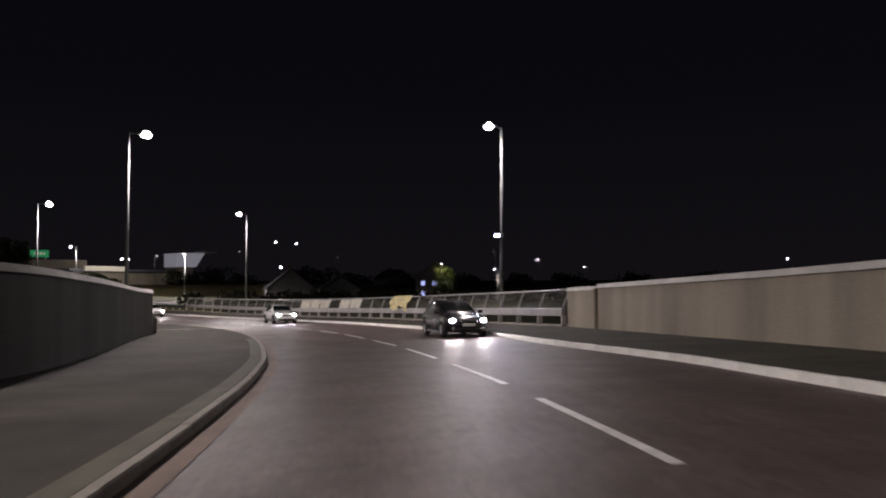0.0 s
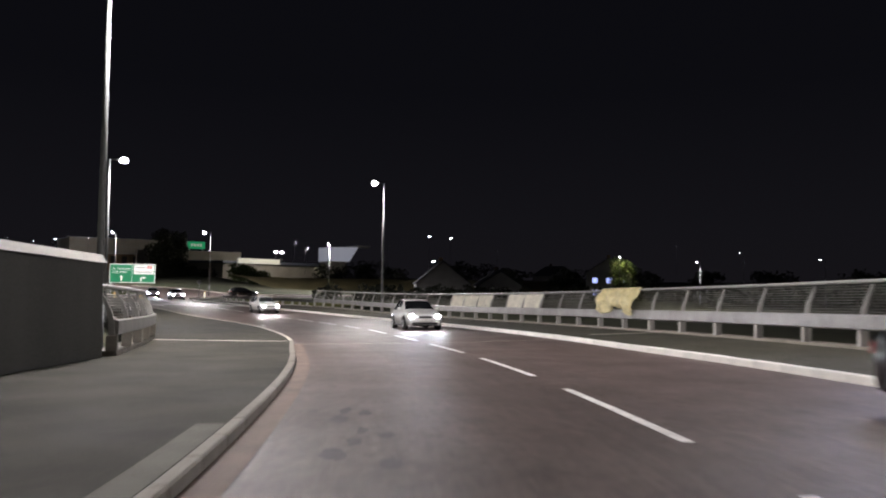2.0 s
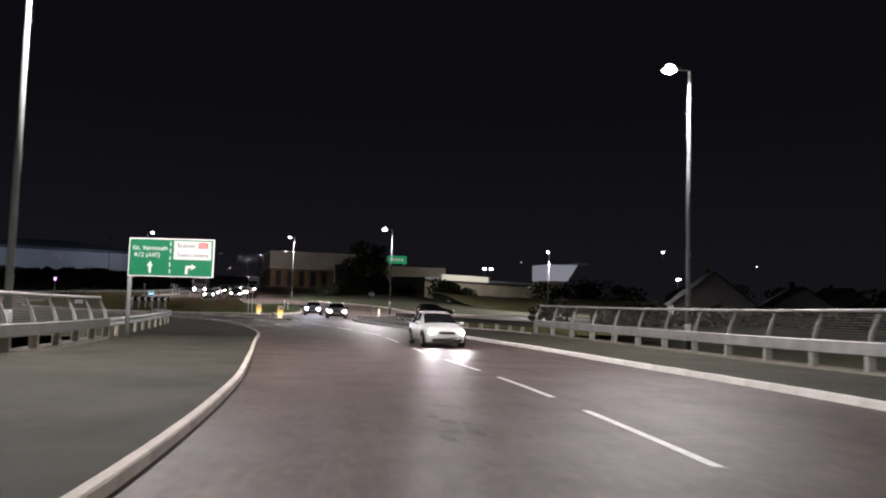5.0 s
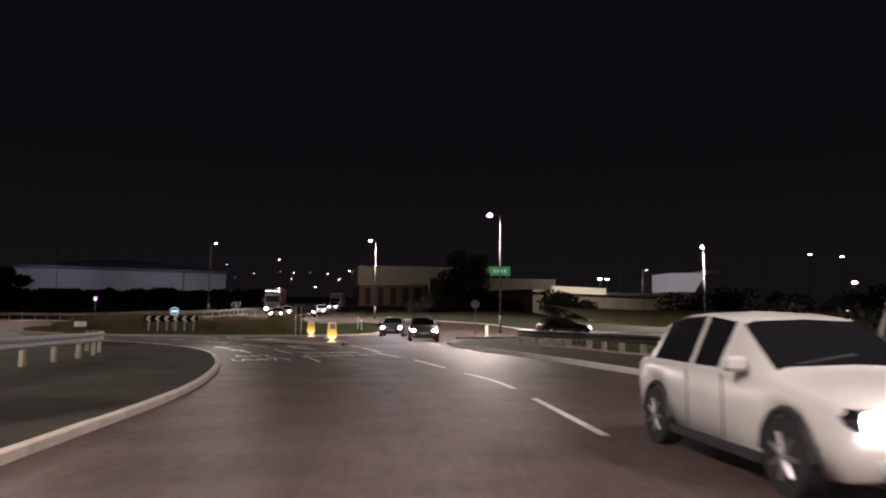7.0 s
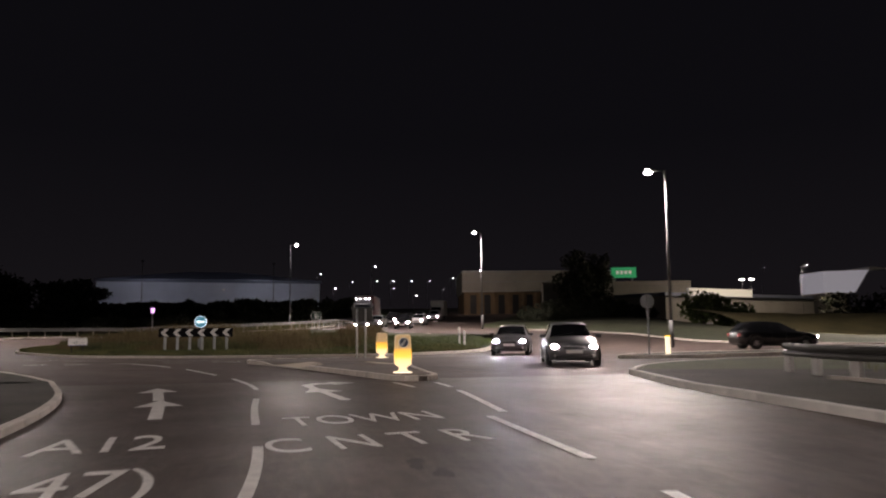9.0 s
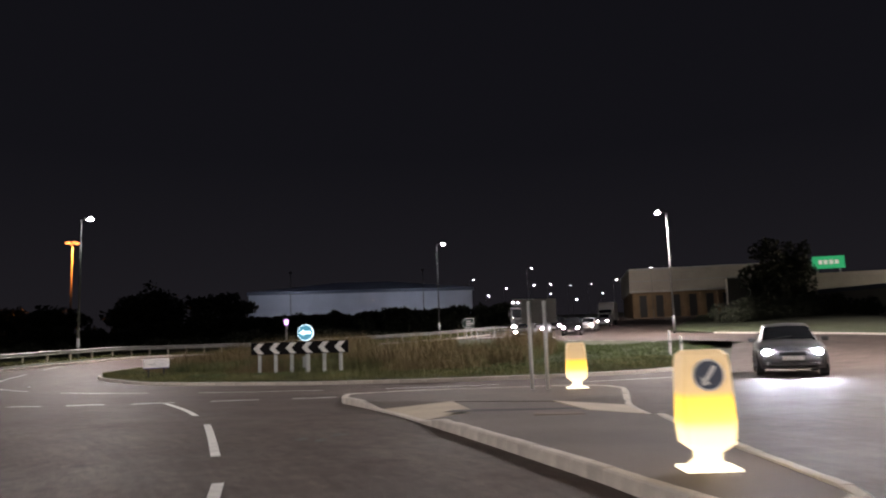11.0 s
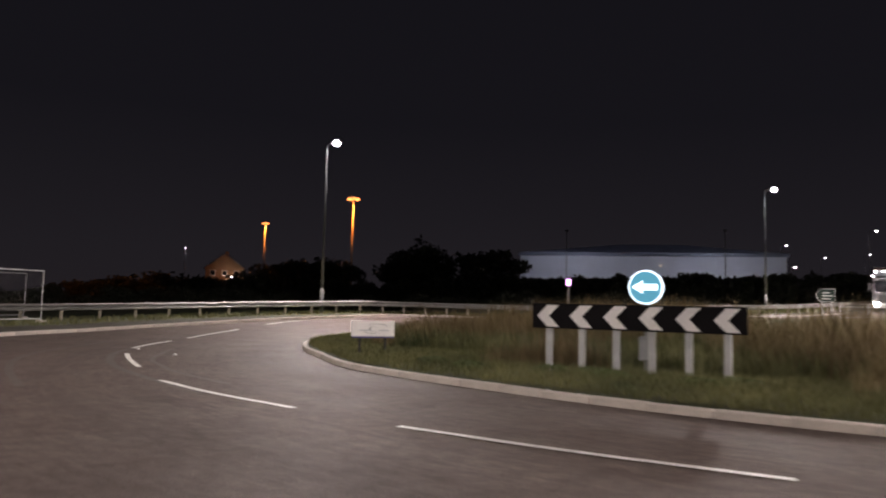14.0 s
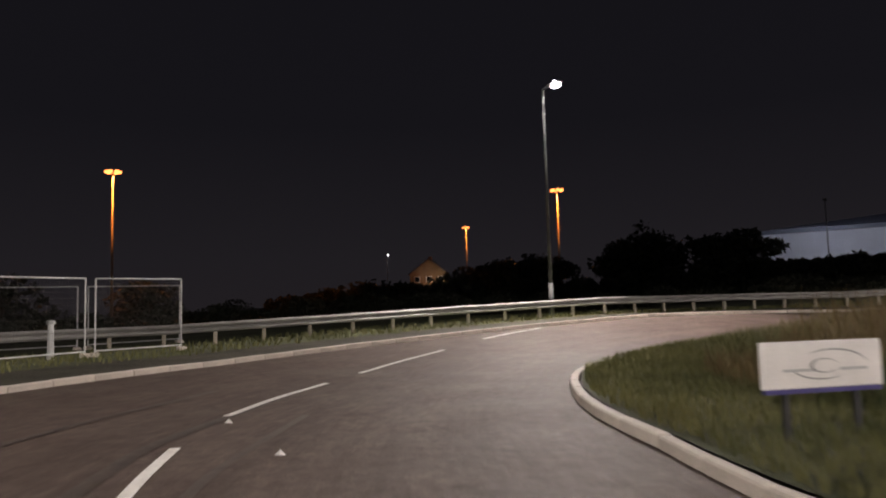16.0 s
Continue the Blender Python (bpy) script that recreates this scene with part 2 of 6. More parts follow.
DARKSTEEL = mat("dull_rail_steel", (0.075, 0.072, 0.066), 0.5, 0.3, var=0.3, scale=2, fine=30, bump=0.05)
POSTSTEEL = mat("parapet_post_steel", (0.32, 0.31, 0.29), 0.5, 0.3, var=0.25, scale=2, fine=30, bump=0.05)
RAILSTEEL = mat("parapet_steel", (0.20, 0.19, 0.17), 0.5, 0.35, var=0.25, scale=2, fine=30, bump=0.05)
WOODPOST = mat("pale_post", (0.42, 0.38, 0.31), 0.8, var=0.3, scale=5, fine=40, bump=0.3)
GREY = mat("grey_metal", (0.32, 0.33, 0.33), 0.5, 0.3, var=0.2)
DARK = mat("dark_plastic", (0.02, 0.02, 0.022), 0.5, var=0.3)
BLACK = mat("black_paint", (0.006, 0.005, 0.006), 0.8, var=0.3, spec=0.15)
WHITE = mat("white_reflective", (0.84, 0.82, 0.80), 0.35, var=0.12)
GREEN = mat("sign_green", (0.012, 0.19, 0.085), 0.35, var=0.12)
RED = mat("sign_red", (0.55, 0.06, 0.05), 0.4, var=0.15)
TRAILER = mat("trailer_red", (0.14, 0.025, 0.025), 0.5, var=0.3)
PURPLE = mat("sign_purple", (0.06, 0.05, 0.2), 0.4, var=0.15)
GRASS = mat("grass_ground", (0.050, 0.060, 0.022), 0.95, var=0.5, scale=0.6, fine=30, bump=0.8)
EARTH = mat("dark_field", (0.058, 0.060, 0.030), 0.95, var=0.5, scale=0.1, fine=5, bump=0.5)
BLADE = mat("grass_blade", (0.07, 0.105, 0.03), 0.8, var=0.5, scale=0.5, fine=3, bump=0, tint=(0.14, 0.13, 0.05))
DRYBLADE = mat("dry_grass_blade", (0.19, 0.115, 0.055), 0.85, var=0.5, scale=0.35, fine=3, bump=0, tint=(0.15, 0.12, 0.055))
LEAF = mat("dark_leaf", (0.034, 0.038, 0.022), 0.7, var=0.5, scale=0.5, fine=4, bump=0)
LEAFY = mat("bright_leaf", (0.075, 0.105, 0.028), 0.7, var=0.4, scale=0.8, fine=4, bump=0)
BARK = mat("bark", (0.07, 0.055, 0.04), 0.9, var=0.4, scale=6, fine=30, bump=0.6)
CLAD = mat("white_cladding", (0.62, 0.66, 0.74), 0.55, var=0.12, scale=0.3, fine=6, bump=0.05)
ROOF = mat("metal_roof", (0.16, 0.18, 0.24), 0.5, 0.2, var=0.2, scale=0.3, fine=5)
BEIGE = mat("beige_cladding", (0.30, 0.28, 0.25), 0.7, var=0.2, scale=0.3, fine=6)
BRICK = mat("brown_brick", (0.20, 0.135, 0.08), 0.85, var=0.3, scale=0.6, fine=12, bump=0.4)
SLATE = mat("slate_roof", (0.07, 0.07, 0.08), 0.7, var=0.3, scale=1, fine=10)
RENDER = mat("pale_render", (0.36, 0.35, 0.34), 0.85, var=0.25, scale=0.6, fine=12)
TARP = mat("yellow_tarpaulin", (0.58, 0.50, 0.27), 0.5, var=0.4, scale=3, fine=12, bump=0.5)
BUFF = mat("buff_paving", (0.50, 0.42, 0.32), 0.8, var=0.2, scale=2, fine=30, bump=0.4)
TYRE = mat("tyre_rubber", (0.02, 0.02, 0.02), 0.85, var=0.3)
RIM = mat("alloy_rim", (0.45, 0.45, 0.46), 0.35, 0.8, var=0.15)
CARGLASS = mat("car_glass", (0.012, 0.013, 0.015), 0.08, var=0.1, bump=0, spec=0.8)
PLATE = mat("plate_white", (0.65, 0.65, 0.62), 0.4, var=0.1)
BOLLARD_Y = glow("bollard_yellow", (1.0, 0.60, 0.03), 0.95)
BOLLARD_W = glow("bollard_white", (1.0, 0.93, 0.72), 0.6)
BLUE = glow("blue_sign_face", (0.035, 0.19, 0.27), 0.45)
ARROW = glow("lit_white_arrow", (0.7, 0.98, 1.0), 0.75)
LAMP_W = glow("lamp_white", (0.93, 1.0, 0.97), 60)
LAMP_FAR = glow("lamp_white_far", (0.93, 0.98, 1.0), 26)
LAMP_O = glow("lamp_orange", (1.0, 0.28, 0.07), 1.15)
LAMP_P = glow("lamp_pink", (0.72, 0.36, 0.9), 1.3)
LAMP_B = glow("lamp_blue", (0.45, 0.55, 1.0), 12)
HEAD = glow("headlight", (0.95, 0.97, 1.0), 220)
HEAD_COLD = glow("cold_headlight", (0.78, 0.88, 1.0), 420)
HEAD_FAR = glow("headlight_far", (1.0, 0.97, 0.93), 160)
GREENLIT = glow("green_lit_sign", (0.012, 0.34, 0.13), 0.26)
FASCIA = glow("lit_fascia", (0.7, 0.7, 0.62), 0.16)
WHITEGLOW = glow("lit_white_wall", (0.64, 0.68, 0.78), 0.14)
WINDOW_LIT = glow("lit_window", (1.0, 0.85, 0.6), 0.8)
BLUELIT = glow("blue_lit_window", (0.4, 0.5, 1.0), 0.8)
RIMLIT = glow("lit_sign_rim", (0.6, 0.85, 1.0), 0.7)


def bollard_shell():
    """Plastic shell lit from within: white at the foot, amber in the middle, buff at the head."""
    m = glow("bollard_shell", (1.0, 0.8, 0.4), 1.0)
    t = m.node_tree
    b = t.nodes["Principled BSDF"]
    co, sp, ra = t.nodes.new("ShaderNodeTexCoord"), t.nodes.new("ShaderNodeSeparateXYZ"), t.nodes.new("ShaderNodeValToRGB")
    t.links.new(co.outputs["Object"], sp.inputs[0])
    t.links.new(sp.outputs["Z"], ra.inputs[0])
    for k, (at, col) in enumerate(((0.0, (0.62, 0.55, 0.38, 1)), (0.34, (0.62, 0.5, 0.24, 1)), (0.44, (0.7, 0.44, 0.05, 1)), (0.62, (0.52, 0.27, 0.015, 1)), (0.68, (0.2, 0.14, 0.07, 1)), (1.0, (0.15, 0.11, 0.065, 1)))):
        el = ra.color_ramp.elements[k] if k < 2 else ra.color_ramp.elements.new(at)
        el.position, el.color = at, col
    t.links.new(ra.outputs[0], b.inputs["Emission Color"])
    b.inputs["Base Color"].default_value = (0.6, 0.45, 0.2, 1)
    return m


BOLLARD = bollard_shell()
SHEET_PANEL = mat("pale_plastic_sheet", (0.50, 0.47, 0.38), 0.45, var=0.35, scale=2, fine=10, bump=0.4)

# ---- mesh tools ----


def part(name, bm, material, parent=None, label="", shade=False):
    me = bpy.data.meshes.new(name)
    bm.to_mesh(me)
    bm.free()
    me.materials.append(material)
    if shade:
        me.polygons.foreach_set("use_smooth", [True] * len(me.polygons))
    ob = new(name, me)
    ob.parent = parent
    if label:
        ob["label"] = label
    return ob


def raw(name, verts, faces, material, parent=None, label="", shade=False):
    me = bpy.data.meshes.new(name)
    me.from_pydata([tuple(map(float, v)) for v in verts], [], faces)
    me.update()
    me.materials.append(material)
    if shade:
        me.polygons.foreach_set("use_smooth", [True] * len(me.polygons))
    ob = new(name, me)
    ob.parent = parent
    if label:
        ob["label"] = label
    return ob


def again(ob, m, parent=None):
    """One more piece on the same mesh."""
    o = bpy.data.objects.new(ob.name.split(".")[0], ob.data)
    scene.collection.objects.link(o)
    o.parent = parent
    o.matrix_basis = m
    return o


def box(bm, x0, x1, y0, y1, z0, z1, bevel=0.0, m=None):
    r = bmesh.ops.create_cube(bm, size=1)
    vs = r["verts"]
    bmesh.ops.transform(bm, matrix=Matrix.Translation(((x0 + x1) / 2, (y0 + y1) / 2, (z0 + z1) / 2)) @ Matrix.Diagonal((x1 - x0, y1 - y0, z1 - z0, 1)), verts=vs)
    if bevel:
        es = list({e for v in vs for e in v.link_edges})
        rr = bmesh.ops.bevel(bm, geom=es, offset=bevel, segments=1, affect="EDGES")
        vs = list({v for f in rr["faces"] for v in f.verts} | {v for v in vs if v.is_valid})
    if m is not None:
        bmesh.ops.transform(bm, matrix=m, verts=vs)
    return bm


def boxed(*a, bevel=0.0, m=None):
    return box(bmesh.new(), *a, bevel=bevel, m=m)


def rod(bm, a, b, r0, r1=None, seg=10, caps=True):
    a, b = Vector(a), Vector(b)
    r = bmesh.ops.create_cone(bm, cap_ends=caps, segments=seg, radius1=r0, radius2=r0 if r1 is None else r1, depth=(b - a).length)
    bmesh.ops.transform(bm, matrix=Matrix.Translation((a + b) / 2) @ (b - a).to_track_quat("Z", "Y").to_matrix().to_4x4(), verts=r["verts"])
    return bm


def rodded(*a, **k):
    return rod(bmesh.new(), *a, **k)


def empty(name, m=None):
    e = new(name)
    if m is not None:
        e.matrix_basis = m
    return e


def sweep(line, profile, zs, closed=True):
    """Sweep a profile of (side, up) points along a plan line; side is to the left."""
    n = normals(line)
    verts, faces = [], []
    k = len(profile)
    for i in range(len(line)):
        for s, u in profile:
            verts.append((line[i][0] + n[i][0] * s, line[i][1] + n[i][1] * s, zs[i] + u))
    for i in range(len(line) - 1):
        for j in range(k if closed else k - 1):
            a, b = i * k + j, i * k + (j + 1) % k
            faces.append((a, b, b + k, a + k))
    if closed:
        faces += [tuple(range(k - 1, -1, -1)), tuple((len(line) - 1) * k + j for j in range(k))]
    return verts, faces


def surface(a, b, dz=0.0, across=4, skirt=0.0):
    """A sheet between two plan lines, resampled to the same count, on the ground's level."""
    n = max(len(a), len(b))
    ia, ib = np.linspace(0, len(a) - 1, n), np.linspace(0, len(b) - 1, n)
    A = np.stack([np.interp(ia, range(len(a)), a[:, k]) for k in (0, 1)], 1)
    B = np.stack([np.interp(ib, range(len(b)), b[:, k]) for k in (0, 1)], 1)
    verts, faces = [], []
    w = across + 1
    for i in range(n):
        for j in range(w):
            p = A[i] + (B[i] - A[i]) * j / across
            verts.append((p[0], p[1], ground_z(*p) + dz))
    for i in range(n - 1):
        for j in range(across):
            q = i * w + j
            faces.append((q, q + 1, q + w + 1, q + w))
    if skirt:
        for j in (0, across):
            base = len(verts)
            for i in range(n):
                x, y, z = verts[i * w + j]
                verts.append((x, y, z - skirt))
            for i in range(n - 1):
                faces.append((i * w + j, (i + 1) * w + j, base + i + 1, base + i))
    return verts, faces


def lane_uv(ob, coords):
    """Across and along positions in metres, for wear along the lanes."""
    me = ob.data
    layer = me.uv_layers.new(name="lane")
    idx = np.empty(len(me.loops), int)
    me.loops.foreach_get("vertex_index", idx)
    layer.data.foreach_set("uv", np.array(coords, float)[idx].ravel())


def carriageway(name, a, b, dz, across):
    v, f = surface(a, b, dz, across)
    ob = raw(name, v, f, ASPHALT if dz == 0 else DRY_ASPHALT, road)
    w = across + 1
    p = np.array(v)[:, :2].reshape(-1, w, 2)
    mid = p[:, across // 2]
    along = np.concatenate([[0], np.cumsum(np.linalg.norm(np.diff(mid, axis=0), axis=1))])
    wide = np.linalg.norm(p - p[:, :1], axis=2)
    lane_uv(ob, np.stack([wide, np.repeat(along[:, None], w, 1)], 2).reshape(-1, 2))


def level(line, dz=0.0):
    return [ground_z(x, y) + dz for x, y in line]


def lettering(words, size, material, parent, m, name="lettering", stretch=1.0, align="CENTER"):
    """Words in the built-in font as a thin mesh."""
    cu = bpy.data.curves.new(name, "FONT")
    cu.body, cu.size, cu.align_x, cu.extrude = words, size, align, 0.003
    tmp = new("lettering_source", cu)
    me = bpy.data.meshes.new_from_object(tmp.evaluated_get(bpy.context.evaluated_depsgraph_get()))
    bpy.data.objects.remove(tmp)
    me.transform(Matrix.Diagonal((1, stretch, 1, 1)))
    me.materials.clear()
    me.materials.append(material)
    ob = new(name, me)
    ob.parent = parent
    ob.matrix_basis = m
    return ob


# ---- ground, road, footways ----
left_kerb, west_kerb = spline(LEFT_KERB), spline(WEST_KERB)
left_kerb = left_kerb + normals(left_kerb) * np.array([[np.interp(y, [-60, -48, -44, -39, -33, -26, -18, 0, 11, 18, 24, 29, 34, 40, 46, 52], [-0.1, -0.02, 0.16, 0.22, 0.18, 0.12, 0, -0.06, -0.02, 0.2, 0.33, 0.25, 0.02, -0.12, -0.16, 0])] for _, y in left_kerb])
right_kerb, east_kerb, north_kerb = spline(RIGHT_KERB), spline(EAST_KERB), spline(NORTH_KERB)
right_kerb = right_kerb + normals(right_kerb) * np.array([[np.interp(y, [-62, -57, -50, -40, -28, -15, 0, 12, 24, 32, 40, 47, 53, 59], [0.1, 0.2, 0.75, 0.95, 0.95, 1.1, 1.05, 1.05, 1.15, 1.1, 0.75, 0.65, 0.45, 0])] for _, y in right_kerb])


def in_road(x, y):
    if y < 62:
        c = np.interp(y, [-110, -60, -30, 0, 30, 62], [-50, -14, 2, 5, 4, -6])
        return abs(x - c) < 18
    if math.hypot(x - ISLAND[0], y - ISLAND[1]) < 36:
        return True
    return (abs(x + 22) < 15 and y > 90) or (x > -10 and 62 < y < 112 and abs(y - 78 - 0.22 * max(0, x - 10)) < 14)


def ground_sheet():
    xs = np.concatenate([[-2500, -900, -400, -250], np.arange(-180, 131, 3.0), [180, 260, 400, 900, 2500]])
    ys = np.concatenate([[-2500, -900, -400, -200], np.arange(-115, 266, 3.0), [300, 400, 600, 1000, 2500]])
    verts = [(x, y, rise(x, y) + (-0.45 if in_road(x, y) else (-0.5 if y < 48 else 0.06) + 0.05 * noise.noise((x * 0.1, y * 0.1, 0)))) for y in ys for x in xs]
    n = len(xs)
    faces = [(j * n + i, j * n + i + 1, (j + 1) * n + i + 1, (j + 1) * n + i) for j in range(len(ys) - 1) for i in range(n - 1)]
    return raw("ground", verts, faces, EARTH, shade=True)


tagged(ground_sheet(), "dark rough grass field under the night sky", "ground", kind="structure")

road = tagged(empty("road"), "dark worn asphalt two-lane road with a wet sheen", "road", kind="structure")
carriageway("bridge_carriageway", left_kerb, right_kerb, 0.0, 8)


def roundabout_disc():
    verts, faces = [], []
    rings, seg = 9, 96
    for r in range(rings):
        rad = 17.5 + r * 1.6
        for s in range(seg):
            a = 2 * math.pi * s / seg
            x, y = ISLAND[0] + rad * math.cos(a), ISLAND[1] + rad * math.sin(a)
            verts.append((x, y, ground_z(x, y) - 0.006))
    for r in range(rings - 1):
        for s in range(seg):
            a, b = r * seg + s, r * seg + (s + 1) % seg
            faces.append((a, b, b + seg, a + seg))
    ob = raw("roundabout_carriageway", verts, faces, DRY_ASPHALT, road)
    lane_uv(ob, [(17.5 + r * 1.6, 24 * abs(2 * s / seg - 1) * math.pi) for r in range(rings) for s in range(seg)])


roundabout_disc()
carriageway("approach_apron", spline([(-3, 46), (-8.4, 46.5), (-13.5, 54), (-24, 60.8), (-36.5, 66.2), (-45, 76)]),
                               spline([(2, 50), (2, 56), (0, 66), (-8, 72), (-20, 70), (-34, 76)]), -0.012, 10)
carriageway("east_carriageway", spline([(-6, 60), (1.6, 63.5), (6, 67.5), (14, 71), (30, 76), (60, 84), (100, 93)]),
                                 spline([(-6, 98), (3, 100), (8, 89), (14, 86.5), (30, 89), (60, 97), (100, 105)]), -0.018, 6)
carriageway("north_carriageway", spline([(-40, 104), (-34.5, 116), (-32, 124), (-32, 140), (-34, 190), (-40, 260)]),
                                  spline([(0, 104), (-9, 115), (-12, 124), (-12, 140), (-13, 190), (-19, 260)]), -0.018, 6)

left_wall, left_par = spline(LEFT_WALL), spline(LEFT_PARAPET)
right_wall, right_par = spline(RIGHT_WALL), spline(RIGHT_PARAPET, 1.12)
left_edge = spline(LEFT_WALL + LEFT_PARAPET[1:] + [(-9.0, 31), (-9.9, 38.3), (-10.7, 42.4), (-12.5, 47.2), (-15, 50.8), (-18.5, 54)])
right_edge = spline(RIGHT_WALL + [(8.6, -35.6)] + RIGHT_PARAPET[1:] + [(9.6, 44), (7.8, 49.5), (6.5, 54.5), (6.5, 59)])
fw = tagged(empty("pavement"), "dark asphalt footways beside the road", "pavement", kind="structure")
raw("footway_left", *surface(offset(left_edge, 0.45), offset(left_kerb, 0.06), 0.11, 6, 4.0), FOOTWAY, fw)
raw("footway_right", *surface(offset(right_kerb, -0.06), offset(right_edge, -0.45), 0.14, 6, 4.0), FOOTWAY, fw)
raw("footway_west", *surface(offset(west_kerb, 0.06), offset(west_kerb, 2.6), 0.11, 2), FOOTWAY, fw)
verge = tagged(empty("verge"), "rough dark green grass verges", "grass verge", kind="structure")
raw("verge_west", *surface(offset(west_kerb, 2.58), offset(west_kerb, 14), 0.115, 4), GRASS, verge)
raw("verge_east", *surface(offset(east_kerb, -0.1), offset(east_kerb, -9), 0.11, 4), GRASS, verge)
raw("verge_north", *surface(offset(north_kerb, -0.1), offset(north_kerb, -9), 0.11, 4), GRASS, verge)
raw("verge_corner", *surface(offset(right_edge[-22:], -0.4), offset(right_edge[-22:], -12), 0.10, 4), GRASS, verge)
raw("verge_left", *surface(offset(left_edge[-32:], 10), offset(left_edge[-32:], 0.4), 0.10, 4), GRASS, verge)

# ---- walls and parapets of the bridge ----


def concrete_wall(name, line, side, high, label, face=CONCRETE):
    """Curved wall with a lighter coping; side is the direction away from the road."""
    w = tagged(empty(name), label, "concrete wall", kind="structure")
    s = 0.4 * side
    raw("wall_body", *sweep(line, [(0, -0.3), (s, -0.3), (s, high - 0.16), (0.03 * side, high - 0.16)][::side], level(line, 0.11)), face, w)
    raw("coping", *sweep(line, [(-0.05 * side, high - 0.156), (s + 0.05 * side, high - 0.156), (s + 0.05 * side, high), (0.06 * side, high + 0.02)][::side], level(line, 0.11)), COPING, w,
        "pale weathered concrete coping")
    return w


concrete_wall("wall_left", left_wall, 1, 2.2, "tall curved dark concrete wall with a pale coping", SHADEDWALL)
wr = concrete_wall("wall_right", right_wall, -1, 1.87, "long stained concrete wall with a pale coping")
end_line = np.array([(7.4, -38.5), (8.05, -37.0), (8.7, -35.5)])
raw("end_pier", *sweep(end_line, [(0, -0.3), (-0.4, -0.3), (-0.4, 1.66), (-0.02, 1.66)][::-1], level(end_line, 0.11)), CONCRETE, wr, "splayed end of the wall")
raw("end_coping", *sweep(end_line, [(0.05, 1.664), (-0.45, 1.664), (-0.45, 1.82), (0.02, 1.82)][::-1], [z - 0.0 for z in level(end_line, 0.11)]), COPING, wr)
bm = boxed(-0.09, 0.09, -0.05, 0.06, 0, 1.7, bevel=0.02)
pil = part("pilaster", bm, CONCRETE, wr, "vertical joint strip")
pil.matrix_basis = pose(7.36, -38.52, ground_z(7.4, -38.5) + 0.11, 0, 0, 25)
# shadow gap below the left wall, painted as a dark strip
raw("wall_foot", *surface(offset(left_wall, 0.0), offset(left_wall, -0.28), 0.116, 1), FOOT_SHADE, fw, "dirt along the foot of the wall")


def post_mesh(side):
    """Raked, curved parapet post with a stub foot."""
    verts, faces = [], []
    prof = [(0.0, 0.18, 0.16), (0.0, 0.45, 0.14), (0.02, 0.8, 0.13), (0.06, 1.05, 0.11), (0.14, 1.3, 0.09), (0.24, 1.52, 0.07), (0.28, 1.66, 0.06)]
    for s, z, d in prof:
        for a, b in ((-0.035, -d / 2), (0.035, -d / 2), (0.035, d / 2), (-0.035, d / 2)):
            verts.append((a, side * s + b, z))
    for i in range(len(prof) - 1):
        for j in range(4):
            q, r = i * 4 + j, i * 4 + (j + 1) % 4
            faces.append((q, r, r + 4, q + 4))
    faces += [(3, 2, 1, 0), tuple(range(len(verts) - 4, len(verts)))]
    return verts, faces


